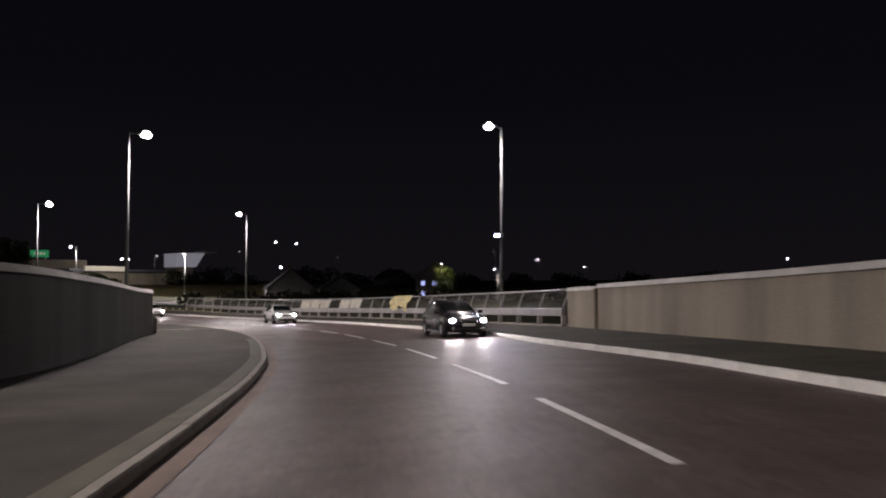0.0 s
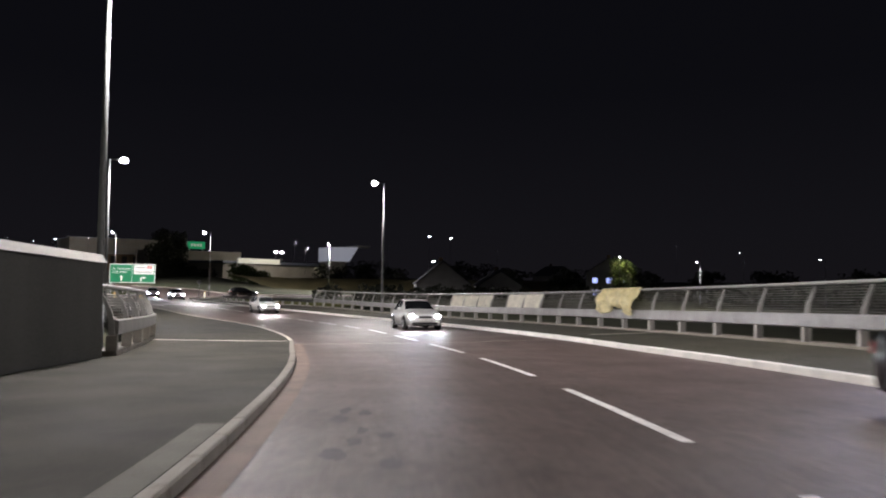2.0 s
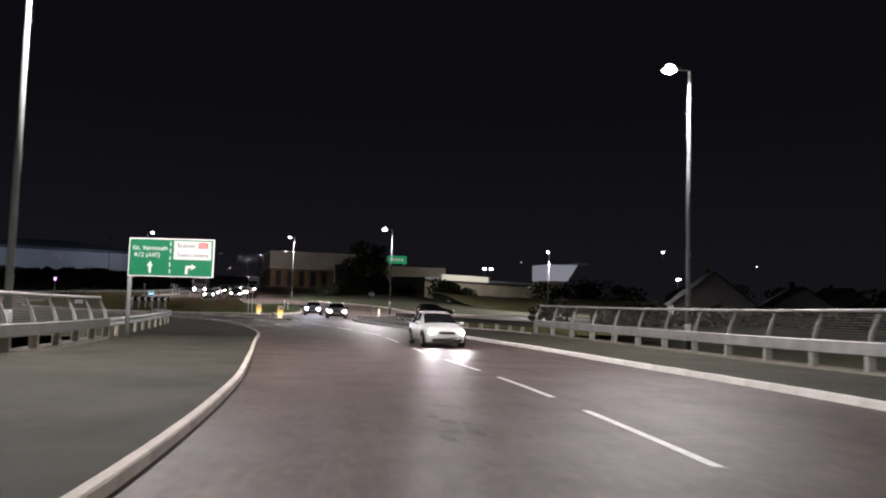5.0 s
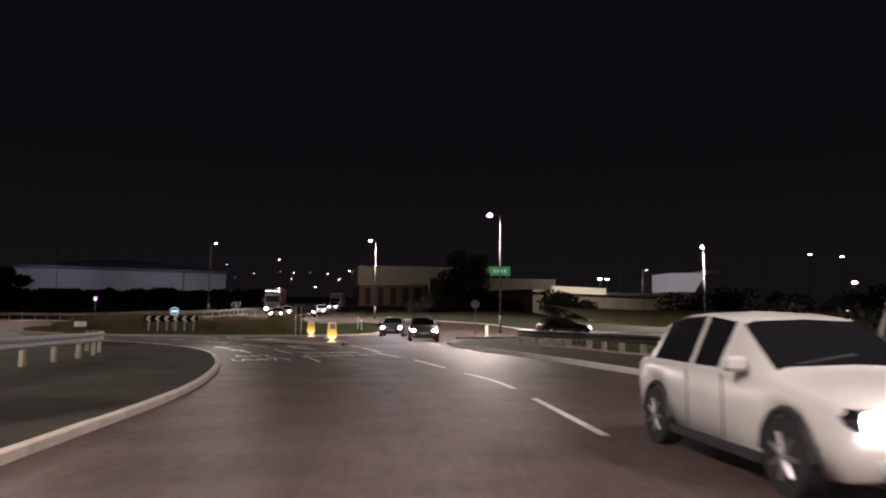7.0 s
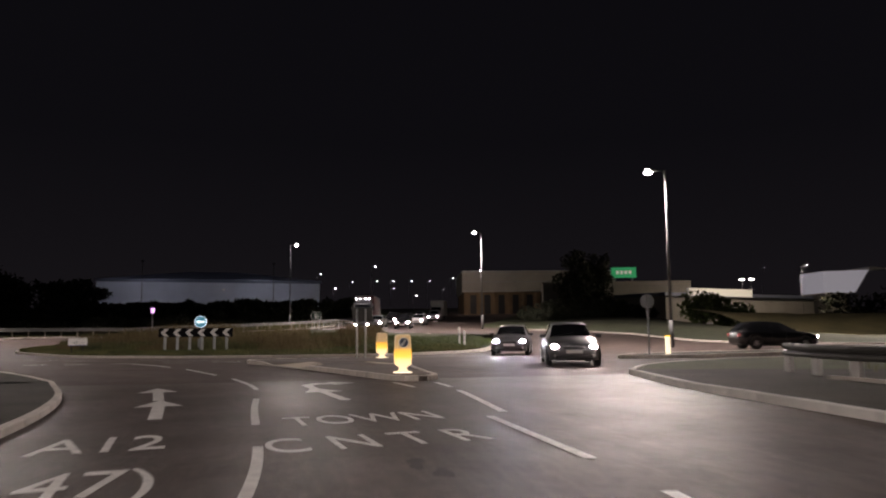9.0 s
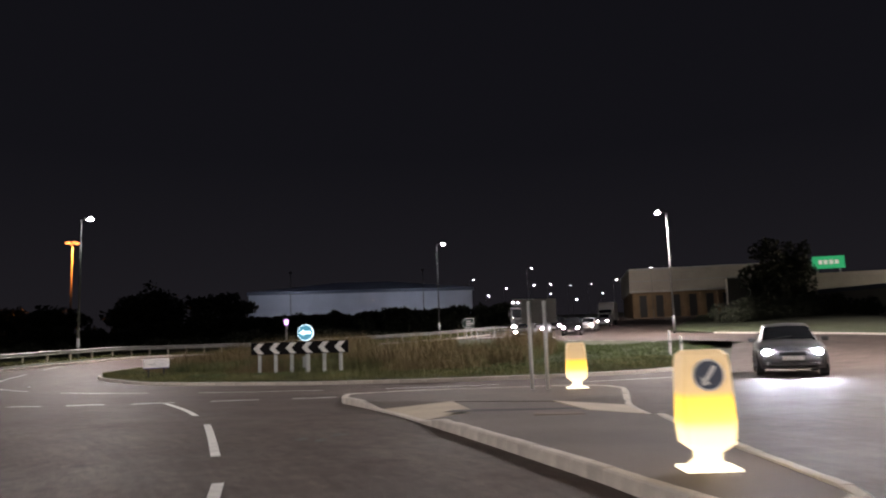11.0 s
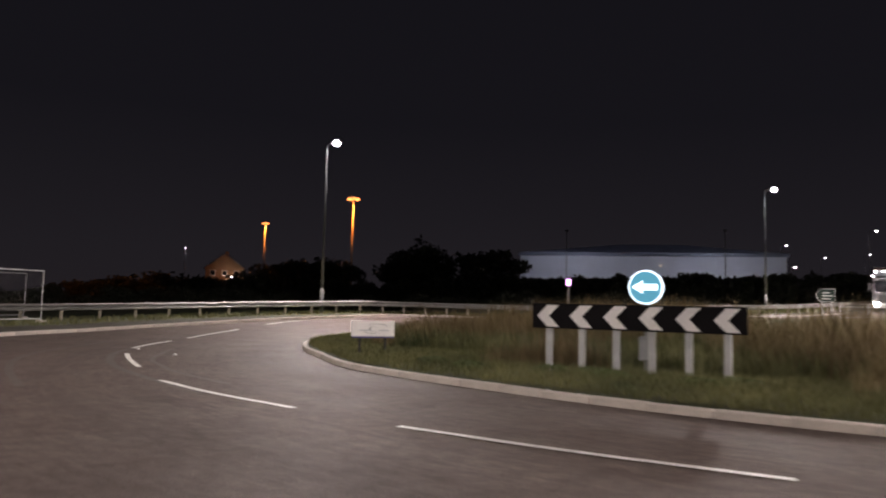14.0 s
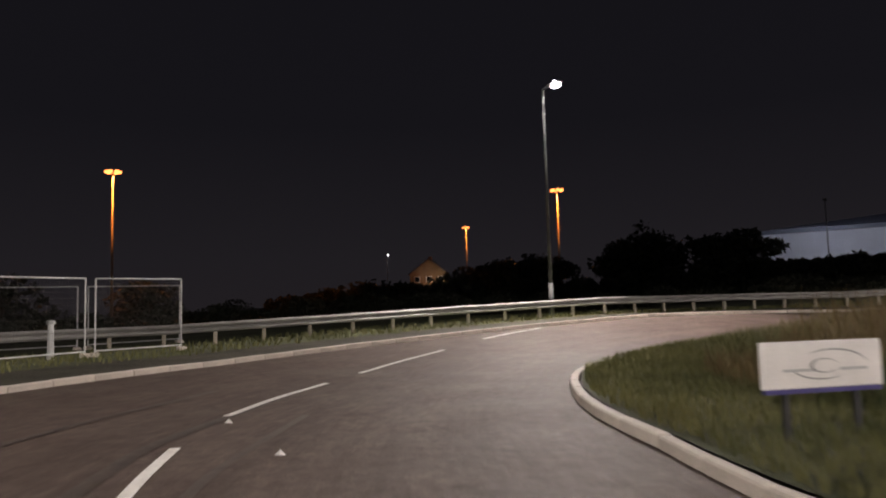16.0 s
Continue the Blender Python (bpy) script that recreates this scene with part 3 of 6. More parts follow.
def parapet(name, line, side, label, high=1.78, sheets=(), beam_finish=None, foot_finish=None):
    p = tagged(empty(name), label, "bridge parapet", kind="structure")
    z = level(line, 0.11)
    k = high / 1.78
    raw("plinth", *sweep(line, [(-0.12 * side, -0.2), (0.42 * side, -0.2), (0.42 * side, 0.12), (-0.1 * side, 0.1)][::side], z), DARKKERB, p, "low weathered concrete plinth")
    beam = [(-0.13, 0.54), (-0.05, 0.50), (0.02, 0.52), (0.02, 0.88), (-0.05, 0.90), (-0.13, 0.86)]
    raw("beam", *sweep(line, [(s * side, u * k) for s, u in beam][::side], z), beam_finish or BEAMSTEEL, p, "broad steel traffic beam")
    tube = [(0.28 * side + 0.075 * math.cos(a), (1.73 * k) + 0.055 * math.sin(a)) for a in [2 * math.pi * q / 10 for q in range(10)]]
    raw("top_rail", *sweep(line, tube, z), BEAMSTEEL, p, "round steel top rail", shade=True)
    step = 2
    first = foot = None
    for i in range(0, len(line), step):
        x, y = line[i]
        j = min(i, len(line) - 2)
        d = line[j + 1] - line[j]
        turn = math.degrees(math.atan2(d[1], d[0]))
        m = pose(x, y, z[i], 0, 0, turn) @ Matrix.Diagonal((1, 1, k, 1))
        if first is None:
            first = raw("post", *post_mesh(side), POSTSTEEL, p)
            first.matrix_basis = m
            foot = part("stub_foot", boxed(-0.07, 0.07, -0.12, 0.12, 0.09, 0.52 * k, bevel=0.02), foot_finish or COPING, p, "concrete stub foot")
            foot.matrix_basis = pose(x, y, z[i], 0, 0, turn)
        else:
            again(first, m, p)
            again(foot, pose(x, y, z[i], 0, 0, turn), p)
        if i + step < len(line):
            seg = line[i:i + step + 1]
            lean = lambda u: side * float(np.interp(u, [0.9, 1.1, 1.35, 1.66], [0.05, 0.09, 0.16, 0.25]))
            if i // step in sheets:
                raw("sheet_panel", *sweep(seg, [(lean(u), u * k) for u in (0.9, 1.1, 1.35, 1.66)] + [(lean(u) + 0.012 * side, u * k) for u in (1.66, 1.35, 1.1, 0.9)], z[i:i + step + 1]), SHEET_PANEL, p, "pale sheeted panel")
            else:
                vs, fs = [], []
                for q in range(10):
                    u = 0.955 + q * 0.074
                    v, f = sweep(seg, [(lean(u) - 0.006, u * k - 0.007), (lean(u) + 0.006, u * k - 0.007), (lean(u) + 0.006, u * k + 0.007), (lean(u) - 0.006, u * k + 0.007)], z[i:i + step + 1])
                    fs += [tuple(n + len(vs) for n in fc) for fc in f]
                    vs += v
                raw("infill_bars", vs, fs, RAILSTEEL, p)
    return p


parapet("parapet_right", right_par, -1, "steel bridge parapet with raked posts and mesh panels", sheets=(14, 15, 17, 18, 19))
parapet("parapet_left", left_par, 1, "steel bridge parapet with raked posts beside the footway", high=1.6, beam_finish=RAILSTEEL, foot_finish=DARKKERB)


def tarpaulin(line, i, side, wide):
    """Crumpled sheet hung over the parapet's rail."""
    seg = line[i:i + wide + 1]
    seg = spline([tuple(q) for q in seg], 0.12)
    n = normals(seg)
    verts, faces = [], []
    rows = 14
    for a in range(len(seg)):
        for b in range(rows):
            u = b / (rows - 1)
            h = 1.84 - (1.0 + 0.16 * math.sin(a * 0.33 + 0.6)) * u
            s = (0.20 - 0.42 * min(1, u * 2.0)) + 0.16 * noise.noise((a * 0.17 + b * 0.12, b * 0.16, i)) + 0.09 * noise.noise((a * 0.6 - b * 0.4, b * 0.3, i)) + 0.05 * math.sin(a * 0.8 + b * 0.5)
            h -= 0.12 * u * noise.noise((a * 0.2, 3.3, i))
            p = seg[a] + n[a] * side * s
            verts.append((p[0], p[1], ground_z(*seg[a]) + 0.11 + h))
    for a in range(len(seg) - 1):
        for b in range(rows - 1):
            q = a * rows + b
            faces.append((q, q + 1, q + rows + 1, q + rows))
    ob = raw("tarpaulin", verts, faces, TARP, shade=True)
    so = ob.modifiers.new("thickness", "SOLIDIFY")
    so.thickness = 0.012
    return tagged(ob, "crumpled pale yellow tarpaulin bunched over the steel parapet", "tarpaulin")


tarpaulin(right_par, 19, -1, 3)


def crash_barrier(name, points, label, gap=1.6, high=0.75, finish=None, post=0.06, pale=None):
    line = spline(points, gap)
    p = tagged(empty(name), label, "crash barrier", kind="structure")
    z = level(line, 0.1)
    beam = [(0, high - 0.32), (0.06, high - 0.30), (0.085, high - 0.25), (0.06, high - 0.20), (0.0, high - 0.16), (0.06, high - 0.12), (0.085, high - 0.07), (0.06, high - 0.02), (0, high),
            (-0.015, high), (0.05, high - 0.03), (0.07, high - 0.07), (0.05, high - 0.11), (-0.015, high - 0.16), (0.05, high - 0.21), (0.07, high - 0.25), (0.05, high - 0.29), (-0.015, high - 0.32)]
    for i in range(0, len(line) - 1, 3):
        j = min(i + 4, len(line))
        if j - i >= 2:
            raw("beam", *sweep(line[i:j], beam, z[i:j]), finish or STEEL, p)
    first = None
    for i, (x, y) in enumerate(line):
        j = min(i, len(line) - 2)
        d = line[j + 1] - line[j]
        m = pose(x, y, z[i] - 0.25, 0, 0, math.degrees(math.atan2(d[1], d[0])))
        if first is None:
            first = part("post", boxed(-post, post, -0.14, -0.03, 0, high + 0.22, bevel=0.01), pale or WOODPOST, p)
            first.matrix_basis = m
        else:
            again(first, m, p)
    return p


# east beam's dark steel holds the shade of its unlit face
crash_barrier("barrier_east", [(11.52, 38.46), (10.0, 42.6), (8.6, 44.6), (7.6, 46.8), (6.9, 49), (6.3, 51.4), (5.4, 53), (4.4, 55.4), (4.0, 58)], "steel crash barrier on pale posts beside the road", gap=1.5, finish=DARKSTEEL, post=0.15, pale=COPING)
foot_line = spline([(11.3, 38.6), (9.85, 42.5), (8.3, 44.5), (7.35, 46.7), (6.65, 49), (6.05, 51.4), (5.2, 53), (4.2, 55.4)])
raw("edging_strip", *sweep(foot_line, [(-0.07, -0.1), (0.07, -0.1), (0.07, 0.1), (-0.07, 0.1)], level(foot_line, 0.11)), KERB, fw, "pale concrete edging below the barrier")
crash_barrier("barrier_west", [(-46.5, 61), (-49, 66), (-50.1, 70), (-50.2, 73.5), (-49.8, 77), (-49.6, 80), (-49.5, 83.5), (-49, 87), (-48.5, 90.5), (-47.6, 96.5), (-45.2, 103.5), (-41, 110.5), (-35.8, 116.8), (-33.3, 125), (-33.4, 149.4)][::-1],
              "galvanised steel crash barrier curving round the roundabout", gap=1.65, high=0.76, finish=BEAMSTEEL)
crash_barrier("barrier_left", [(-8.4, 24.8), (-9.1, 31), (-10.0, 38.2), (-10.7, 42.4), (-11.5, 44.8), (-12.2, 46.2), (-13.0, 46.9)][::-1], "low steel guard rail at the footway's edge", gap=1.9, high=0.78, post=0.1)

# ---- street lamps ----


def street_lamp(x, y, head, toward, lit=LAMP_W, label="tall grey steel street lamp, lit white", group="street lamps", arm=0.9, foot=None, size=1.0):
    """Column, short bracket and flat lantern; head is the lantern's height, toward a plan point that the arm points at."""
    z0 = ground_z(x, y) + 0.08 if foot is None else foot
    ang = math.degrees(math.atan2(toward[1] - y, toward[0] - x))
    h = head - z0
    e = tagged(empty("street_lamp", pose(x, y, z0, 0, 0, ang)), label, "street lamp", group)
    bm = rodded((0, 0, 0), (0, 0, 1.5), 0.11 * size, 0.105 * size, 12)
    part("base", bm, COLUMN, e, shade=True)
    part("column", rodded((0, 0, 1.45), (0, 0, h + 0.03), 0.08 * size, 0.045 * size, 12), COLUMN, e, shade=True)
    part("bracket", rodded((-0.03, 0, h), (arm * 0.55, 0, h + 0.05), 0.035 * size, 0.03 * size, 8), COLUMN, e)
    bm = boxed(arm * 0.5, arm + 0.3 * size, -0.16 * size, 0.16 * size, h + 0.0, h + 0.1, bevel=0.03)
    lan = part("lantern", bm, COLUMN, e)
    # lens swollen into a bowl: the lamp's glare is put into its shape
    bm = bmesh.new()
    bmesh.ops.create_uvsphere(bm, u_segments=14, v_segments=8, radius=1, matrix=Matrix.Translation((arm + 0.02, 0, h + 0.01)) @ Matrix.Diagonal((0.23 * size, 0.16 * size, 0.15 * size, 1)))
    part("lens", bm, lit, lan, "glowing bowl lens", shade=True)
    return e, Vector((x + (arm + 0.55) * math.cos(radians(ang)), y + (arm + 0.55) * math.sin(radians(ang)), head - 0.4))


def spot(name, at, power, color, size=170, blend=0.25, aim=None, radius=0.15):
    li = bpy.data.lights.new(name, "SPOT")
    li.energy, li.color, li.spot_size, li.spot_blend, li.shadow_soft_size = power, color, radians(size), blend, radius
    ob = new(name, li)
    ob.matrix_basis = look(at, aim) if aim is not None else Matrix.Translation(at)
    return ob


LED = (1.0, 0.98, 0.93)
# the last two columns are unseen, added to light bridge and roundabout
for x, y, h, to in ((-6.75, -17.0, 12.45, (2, -17)), (-8.0, 16.0, 11.3, (3, 16)), (11.03, -27.9, 12.95, (0, -28)), (14.75, 24.6, 12.05, (3, 24)), (4.1, 80.3, 10.05, (-4, 82.5)),
                    (29.8, 107.4, 9.95, (26, 100)), (-49.6, 89.2, 10.9, (-40, 89)), (-10.6, 113.6, 11.25, (-16, 108)), (-37.9, 128.6, 12.4, (-31, 127)), (-26.5, -52, 14.5, (-12, -52)), (-30, 57.3, 10.3, (-29, 68))):
    lamp, p = street_lamp(x, y, h, to, size=1.3 if y < 60 else 1.05, foot=ground_z(x, y) - 0.25 if y < 48 else None)
    aimed = {89.2: (-37, 84, 0.2), 128.6: (-27, 122, 1.5)}.get(y)
    spot("street_light", p, {-52: 6200, 57.3: 1350, 107.4: 9000, 89.2: 4000, 80.3: 5000, -27.9: 2000, 24.6: 3700}.get(y, 5200), LED, 125 if aimed else 170, aim=aimed)
# a second, bluish floodlight on one column
fl = tagged(empty("floodlight", pose(11.03, -27.9, 6.75, 0, 0, 200)), "small bluish floodlight clamped to a lamp column", "floodlight")
part("housing", boxed(0.08, 0.5, -0.2, 0.2, -0.08, 0.12, bevel=0.03), GREY, fl)
part("clamp", boxed(-0.1, 0.1, -0.1, 0.1, -0.05, 0.05), GREY, fl)
part("glass", boxed(0.5, 0.52, -0.17, 0.17, -0.06, 0.1), LAMP_B, fl, "glowing bluish glass")
spot("flood_light", (10.33, -28.2, 6.75), 260, (0.6, 0.7, 1.0), 120, aim=(-4, -34, 2))
for x, y, h, to in ((-41.5, 180.2, 13.9, (-30, 178)), (65.2, 39.2, 6.1, (60, 38)), (-33, 225, 14.2, (-28, 225)), (-20, 186, 13.2, (-20, 200)), (-36, 260, 16, (-30, 260)), (-52, 260, 16, (-45, 260)),
                    (-62, 230, 14, (-55, 228)), (-8, 265, 16, (-14, 262)), (40, 180, 12, (42, 178)), (70, 190, 14, (74, 186)), (95, 160, 12, (90, 160)), (50, 250, 17, (54, 245)), (78, 30, 6.5, (74, 30)),
                    (100, 66, 9, (96, 66)), (130, 120, 13, (126, 118)), (-75, 235, 13, (-70, 235)), (112, 12, 8, (108, 14)), (-48, 205, 12.5, (-45, 205)), (-30, 245, 14.5, (-28, 245)), (-24, 300, 16, (-28, 300)), (-50, 310, 16.5, (-45, 310)), (-68, 300, 16, (-60, 300)), (-12, 300, 16.5, (-16, 300)), (2, 330, 17.5, (-2, 330)),
                    (-84, 280, 15.5, (-80, 280)), (-40, 345, 18, (-36, 345)), (-58, 350, 18, (-55, 350)), (-20, 350, 18, (-24, 350)), (-59.8, 198.7, 14, (-55, 198)), (-39, 224.8, 13.5, (-36, 224)), (-34, 245.8, 13.3, (-30, 245)), (-46.1, 213.2, 13.1, (-43, 213)), (-43.2, 172.6, 6.0, (-41, 172)), (-44.8, 192.9, 8.1, (-42, 192)), (-38.4, 204.6, 8.9, (-36, 204)), (-30.1, 185.8, 6.3, (-28, 185)), (-127, 119.6, 10, (-122, 118))):
    street_lamp(x, y, h, to, LAMP_FAR, "distant grey street lamp, lit white", "distant street lamps", size=0.4 + 0.42 * ((x * 7.3 + y * 3.1) % 1.0))
spot("far_street_light", (64.0, 38.6, 5.6), 1800, LED)
for x, y, h in ((-137.7, 163.5, 24.9), (-259.8, 219.5, 32.9), (-158, 83.2, 26.4)):
    z0 = ground_z(x, y)
    e = tagged(empty("mast_light", pose(x, y, z0, 0, 0, 30)), "tall mast with glowing orange floodlights", "mast light", "orange masts")
    part("mast", rodded((0, 0, 0), (0, 0, h - z0), 0.24, 0.13, 12), WOODPOST, e, shade=True)
    cr = part("crown_ring", rodded((0, 0, h - z0 - 0.1), (0, 0, h - z0 + 0.35), 0.9, 0.6, 14), GREY, e)
    for q in range(6):
        a = q * math.pi / 3
        c = Matrix.Translation((1.0 * math.cos(a), 1.0 * math.sin(a), h - z0 - 0.15)) @ Matrix.Rotation(a, 4, "Z")
        part("floodlight", boxed(-0.25, 0.35, -0.3, 0.3, -0.22, 0.18, bevel=0.05, m=c), LAMP_O, cr, "glowing orange floodlight")
    spot("mast_lamp", (x + 1.3, y - 0.9, h - 0.5), 3800, (1.0, 0.30, 0.05), 150)

# ---- signs ----


def direction_sign():
    a, b = Vector((-8.15, 25.94, 0)), Vector((-4.69, 25.42, 0))
    d = (b - a).normalized()
    z0 = ground_z(-8.15, 25.9) + 0.11
    e = tagged(empty("direction_sign", Matrix.Translation((a.x, a.y, z0)) @ Matrix.Rotation(math.atan2(d.y, d.x), 4, "Z")), "green road direction sign with white lettering on a grey post", "road sign")
    w, lo, hi = 3.5, 2.45, 4.0
    panel = part("panel", boxed(0, w, -0.02, 0.02, lo, hi, bevel=0.008), WHITE, e)
    part("green_face", boxed(0.05, w - 0.05, -0.028, -0.021, lo + 0.05, hi - 0.05), GREEN, panel)
    part("white_box", boxed(1.86, w - 0.12, -0.034, -0.029, 3.16, hi - 0.1), WHITE, panel, "white panel with dark lettering")
    part("red_square", boxed(2.86, 3.24, -0.04, -0.035, 3.62, 3.84), RED, panel, "red symbol plate")
    for k in (0, 1):
        part("symbol_bar", boxed(2.9, 3.2, -0.045, -0.041, 3.68 + 0.07 * k, 3.705 + 0.07 * k), WHITE, panel)
    flat = lambda x, z: Matrix.Translation((x, -0.036, z)) @ Matrix.Rotation(math.pi / 2, 4, "X")
    lettering("Gt. Yarmouth", 0.255, WHITE, panel, flat(0.88, 3.52))
    lettering("A12 (A47)", 0.255, WHITE, panel, flat(0.76, 3.24))
    lettering("Station", 0.27, BLACK, panel, flat(2.36, 3.64))
    lettering("Town centre", 0.25, BLACK, panel, flat(2.62, 3.27))
    bm = boxed(0.86, 0.96, -0.036, -0.03, 2.6, 2.9)
    v = [bm.verts.new(q) for q in ((0.78, -0.036, 2.88), (1.04, -0.036, 2.88), (0.91, -0.036, 3.08))]
    bm.faces.new(v)
    part("arrow", bm, WHITE, panel)
    bm = boxed(2.36, 2.46, -0.036, -0.03, 2.58, 2.85)
    box(bm, 2.38, 2.62, -0.0362, -0.03, 2.82, 2.92)
    v = [bm.verts.new(q) for q in ((2.6, -0.036, 2.74), (2.8, -0.036, 2.87), (2.6, -0.036, 3.0))]
    bm.faces.new(v)
    part("arrow", bm, WHITE, panel)
    for k in range(5):
        part("divider_dash", boxed(1.70, 1.735, -0.034, -0.029, 2.58 + k * 0.28, 2.75 + k * 0.28), WHITE, panel)
    for x in (0.06, ):
        part("post", rodded((x, 0.08, -0.05), (x, 0.08, hi - 0.1), 0.085, seg=14), GREY, e, "grey tubular post", shade=True)
    part("rear_rail", boxed(0.1, w - 0.1, 0.02, 0.06, 2.8, 2.87), GREY, e)
    part("rear_rail", boxed(0.1, w - 0.1, 0.02, 0.06, 3.6, 3.67), GREY, e)
    return e


direction_sign()


def island_z(x, y):
    """Grassed mound of the roundabout's middle."""
    r = island_r(math.atan2(y - ISLAND[1], x - ISLAND[0])) - math.hypot(x - ISLAND[0], y - ISLAND[1])
    return ground_z(x, y) - dip(x, y) * smooth(0.2, 1.6, r) + 0.12 + 0.75 * smooth(4, 13, r)


def chevron_sign():
    a, b = Vector((-23.35, 74.5, 0)), Vector((-19.6, 75.6, 0))
    d = (b - a).normalized()
    z0 = island_z(-21.5, 75)
    e = tagged(empty("chevron_sign", Matrix.Translation((a.x, a.y, z0)) @ Matrix.Rotation(math.atan2(d.y, d.x), 4, "Z")), "black board with six white chevrons on pale posts", "chevron sign")
    w = (b - a).length
    board = part("board", boxed(0, w, -0.02, 0.02, 0.82, 1.30, bevel=0.01), BLACK, e)
    c = w / 6
    for k in range(6):
        x = k * c + 0.1
        bm = bmesh.new()
        for lo, hi in ((0.85, 1.06), (1.06, 1.27)):
            s = 1 if hi > 1.1 else -1
            tip, out = x, x + 0.2
            y0, y1 = (1.06, 1.27) if s > 0 else (1.06, 0.85)
            v = [bm.verts.new((tip, -0.024, y0)), bm.verts.new((tip + 0.24, -0.024, y0)), bm.verts.new((out + 0.24, -0.024, y1)), bm.verts.new((out, -0.024, y1))]
            bm.faces.new(v if s > 0 else v[::-1])
        part("chevron", bm, WHITE, board, "white reflective chevron")
        part("post", boxed(k * c + 0.26, k * c + 0.39, 0.03, 0.12, -0.4, 1.28, bevel=0.015), STEEL, e)
    return e


chevron_sign()


def disc(bm, r, y0, y1, z, x=0.0, seg=28):
    return rod(bm, (x, y0, z), (x, y1, z), r, seg=seg)


e = tagged(empty("keep_left_sign", Matrix.Translation((-21.38, 75.35, island_z(-21.2, 75.3) - 0.08)) @ Matrix.Rotation(radians(16), 4, "Z")), "round lit blue arrow sign on a post", "road sign")
part("post", rodded((0, 0.1, -0.3), (0, 0.1, 2.0), 0.05, seg=12), GREY, e, shade=True)
part("control_box", boxed(-0.13, 0.13, -0.02, 0.16, 0.35, 0.8, bevel=0.02), GREY, e)
ring = part("rim", disc(bmesh.new(), 0.32, -0.03, 0.05, 1.72), RIMLIT, e, "lit white rim", shade=False)
face = part("face", disc(bmesh.new(), 0.295, -0.04, -0.032, 1.72), BLUE, ring, "lit blue face")
bm = boxed(-0.05, 0.22, -0.048, -0.042, 1.665, 1.775)
v = [bm.verts.new(q) for q in ((-0.05, -0.048, 1.60), (-0.05, -0.048, 1.84), (-0.25, -0.048, 1.72))]
bm.faces.new(v)
part("arrow", bm, ARROW, ring, "lit white arrow")

e = tagged(empty("sponsor_board", Matrix.Translation((-28.67, 74.3, 0.14)) @ Matrix.Rotation(radians(71), 4, "Z")), "low white board with a grey swoosh on two short posts", "sign board")
b = part("board", boxed(0, 1.15, -0.015, 0.015, 0.395, 0.78, bevel=0.006), WHITE, e)
part("strip", boxed(0.02, 1.13, -0.022, 0.02, 0.355, 0.391), PURPLE, b, "purple strip below the board")
for x in (0.22, 0.9):
    part("leg", boxed(x, x + 0.05, 0.02, 0.06, -0.3, 0.6), DARK, e)
for k, (x0, z0, r, a0, a1) in enumerate(((0.66, 0.54, 0.26, 20, 130), (0.58, 0.62, 0.24, 205, 300), (0.6, 0.575, 0.085, 20, 330))):
    bm = bmesh.new()
    pv = None
    for q in range(17):
        a = radians(a0 + (a1 - a0) * q / 16)
        th = 0.02 * math.sin(math.pi * q / 16) + 0.001
        v1 = bm.verts.new((x0 + 1.4 * r * math.cos(a), -0.019, z0 + 0.62 * r * math.sin(a)))
        v2 = bm.verts.new((x0 + 1.4 * (r + th) * math.cos(a), -0.019, z0 + 0.62 * (r + th) * math.sin(a)))
        if pv:
            bm.faces.new((pv[0], v1, v2, pv[1]))
        pv = (v1, v2)
    part("swoosh", bm, GREY, b)
part("word_bar", boxed(0.2, 0.5, -0.019, -0.0155, 0.53, 0.555), STEEL, b)
part("word_bar", boxed(0.74, 1.0, -0.019, -0.0155, 0.53, 0.555), STEEL, b)


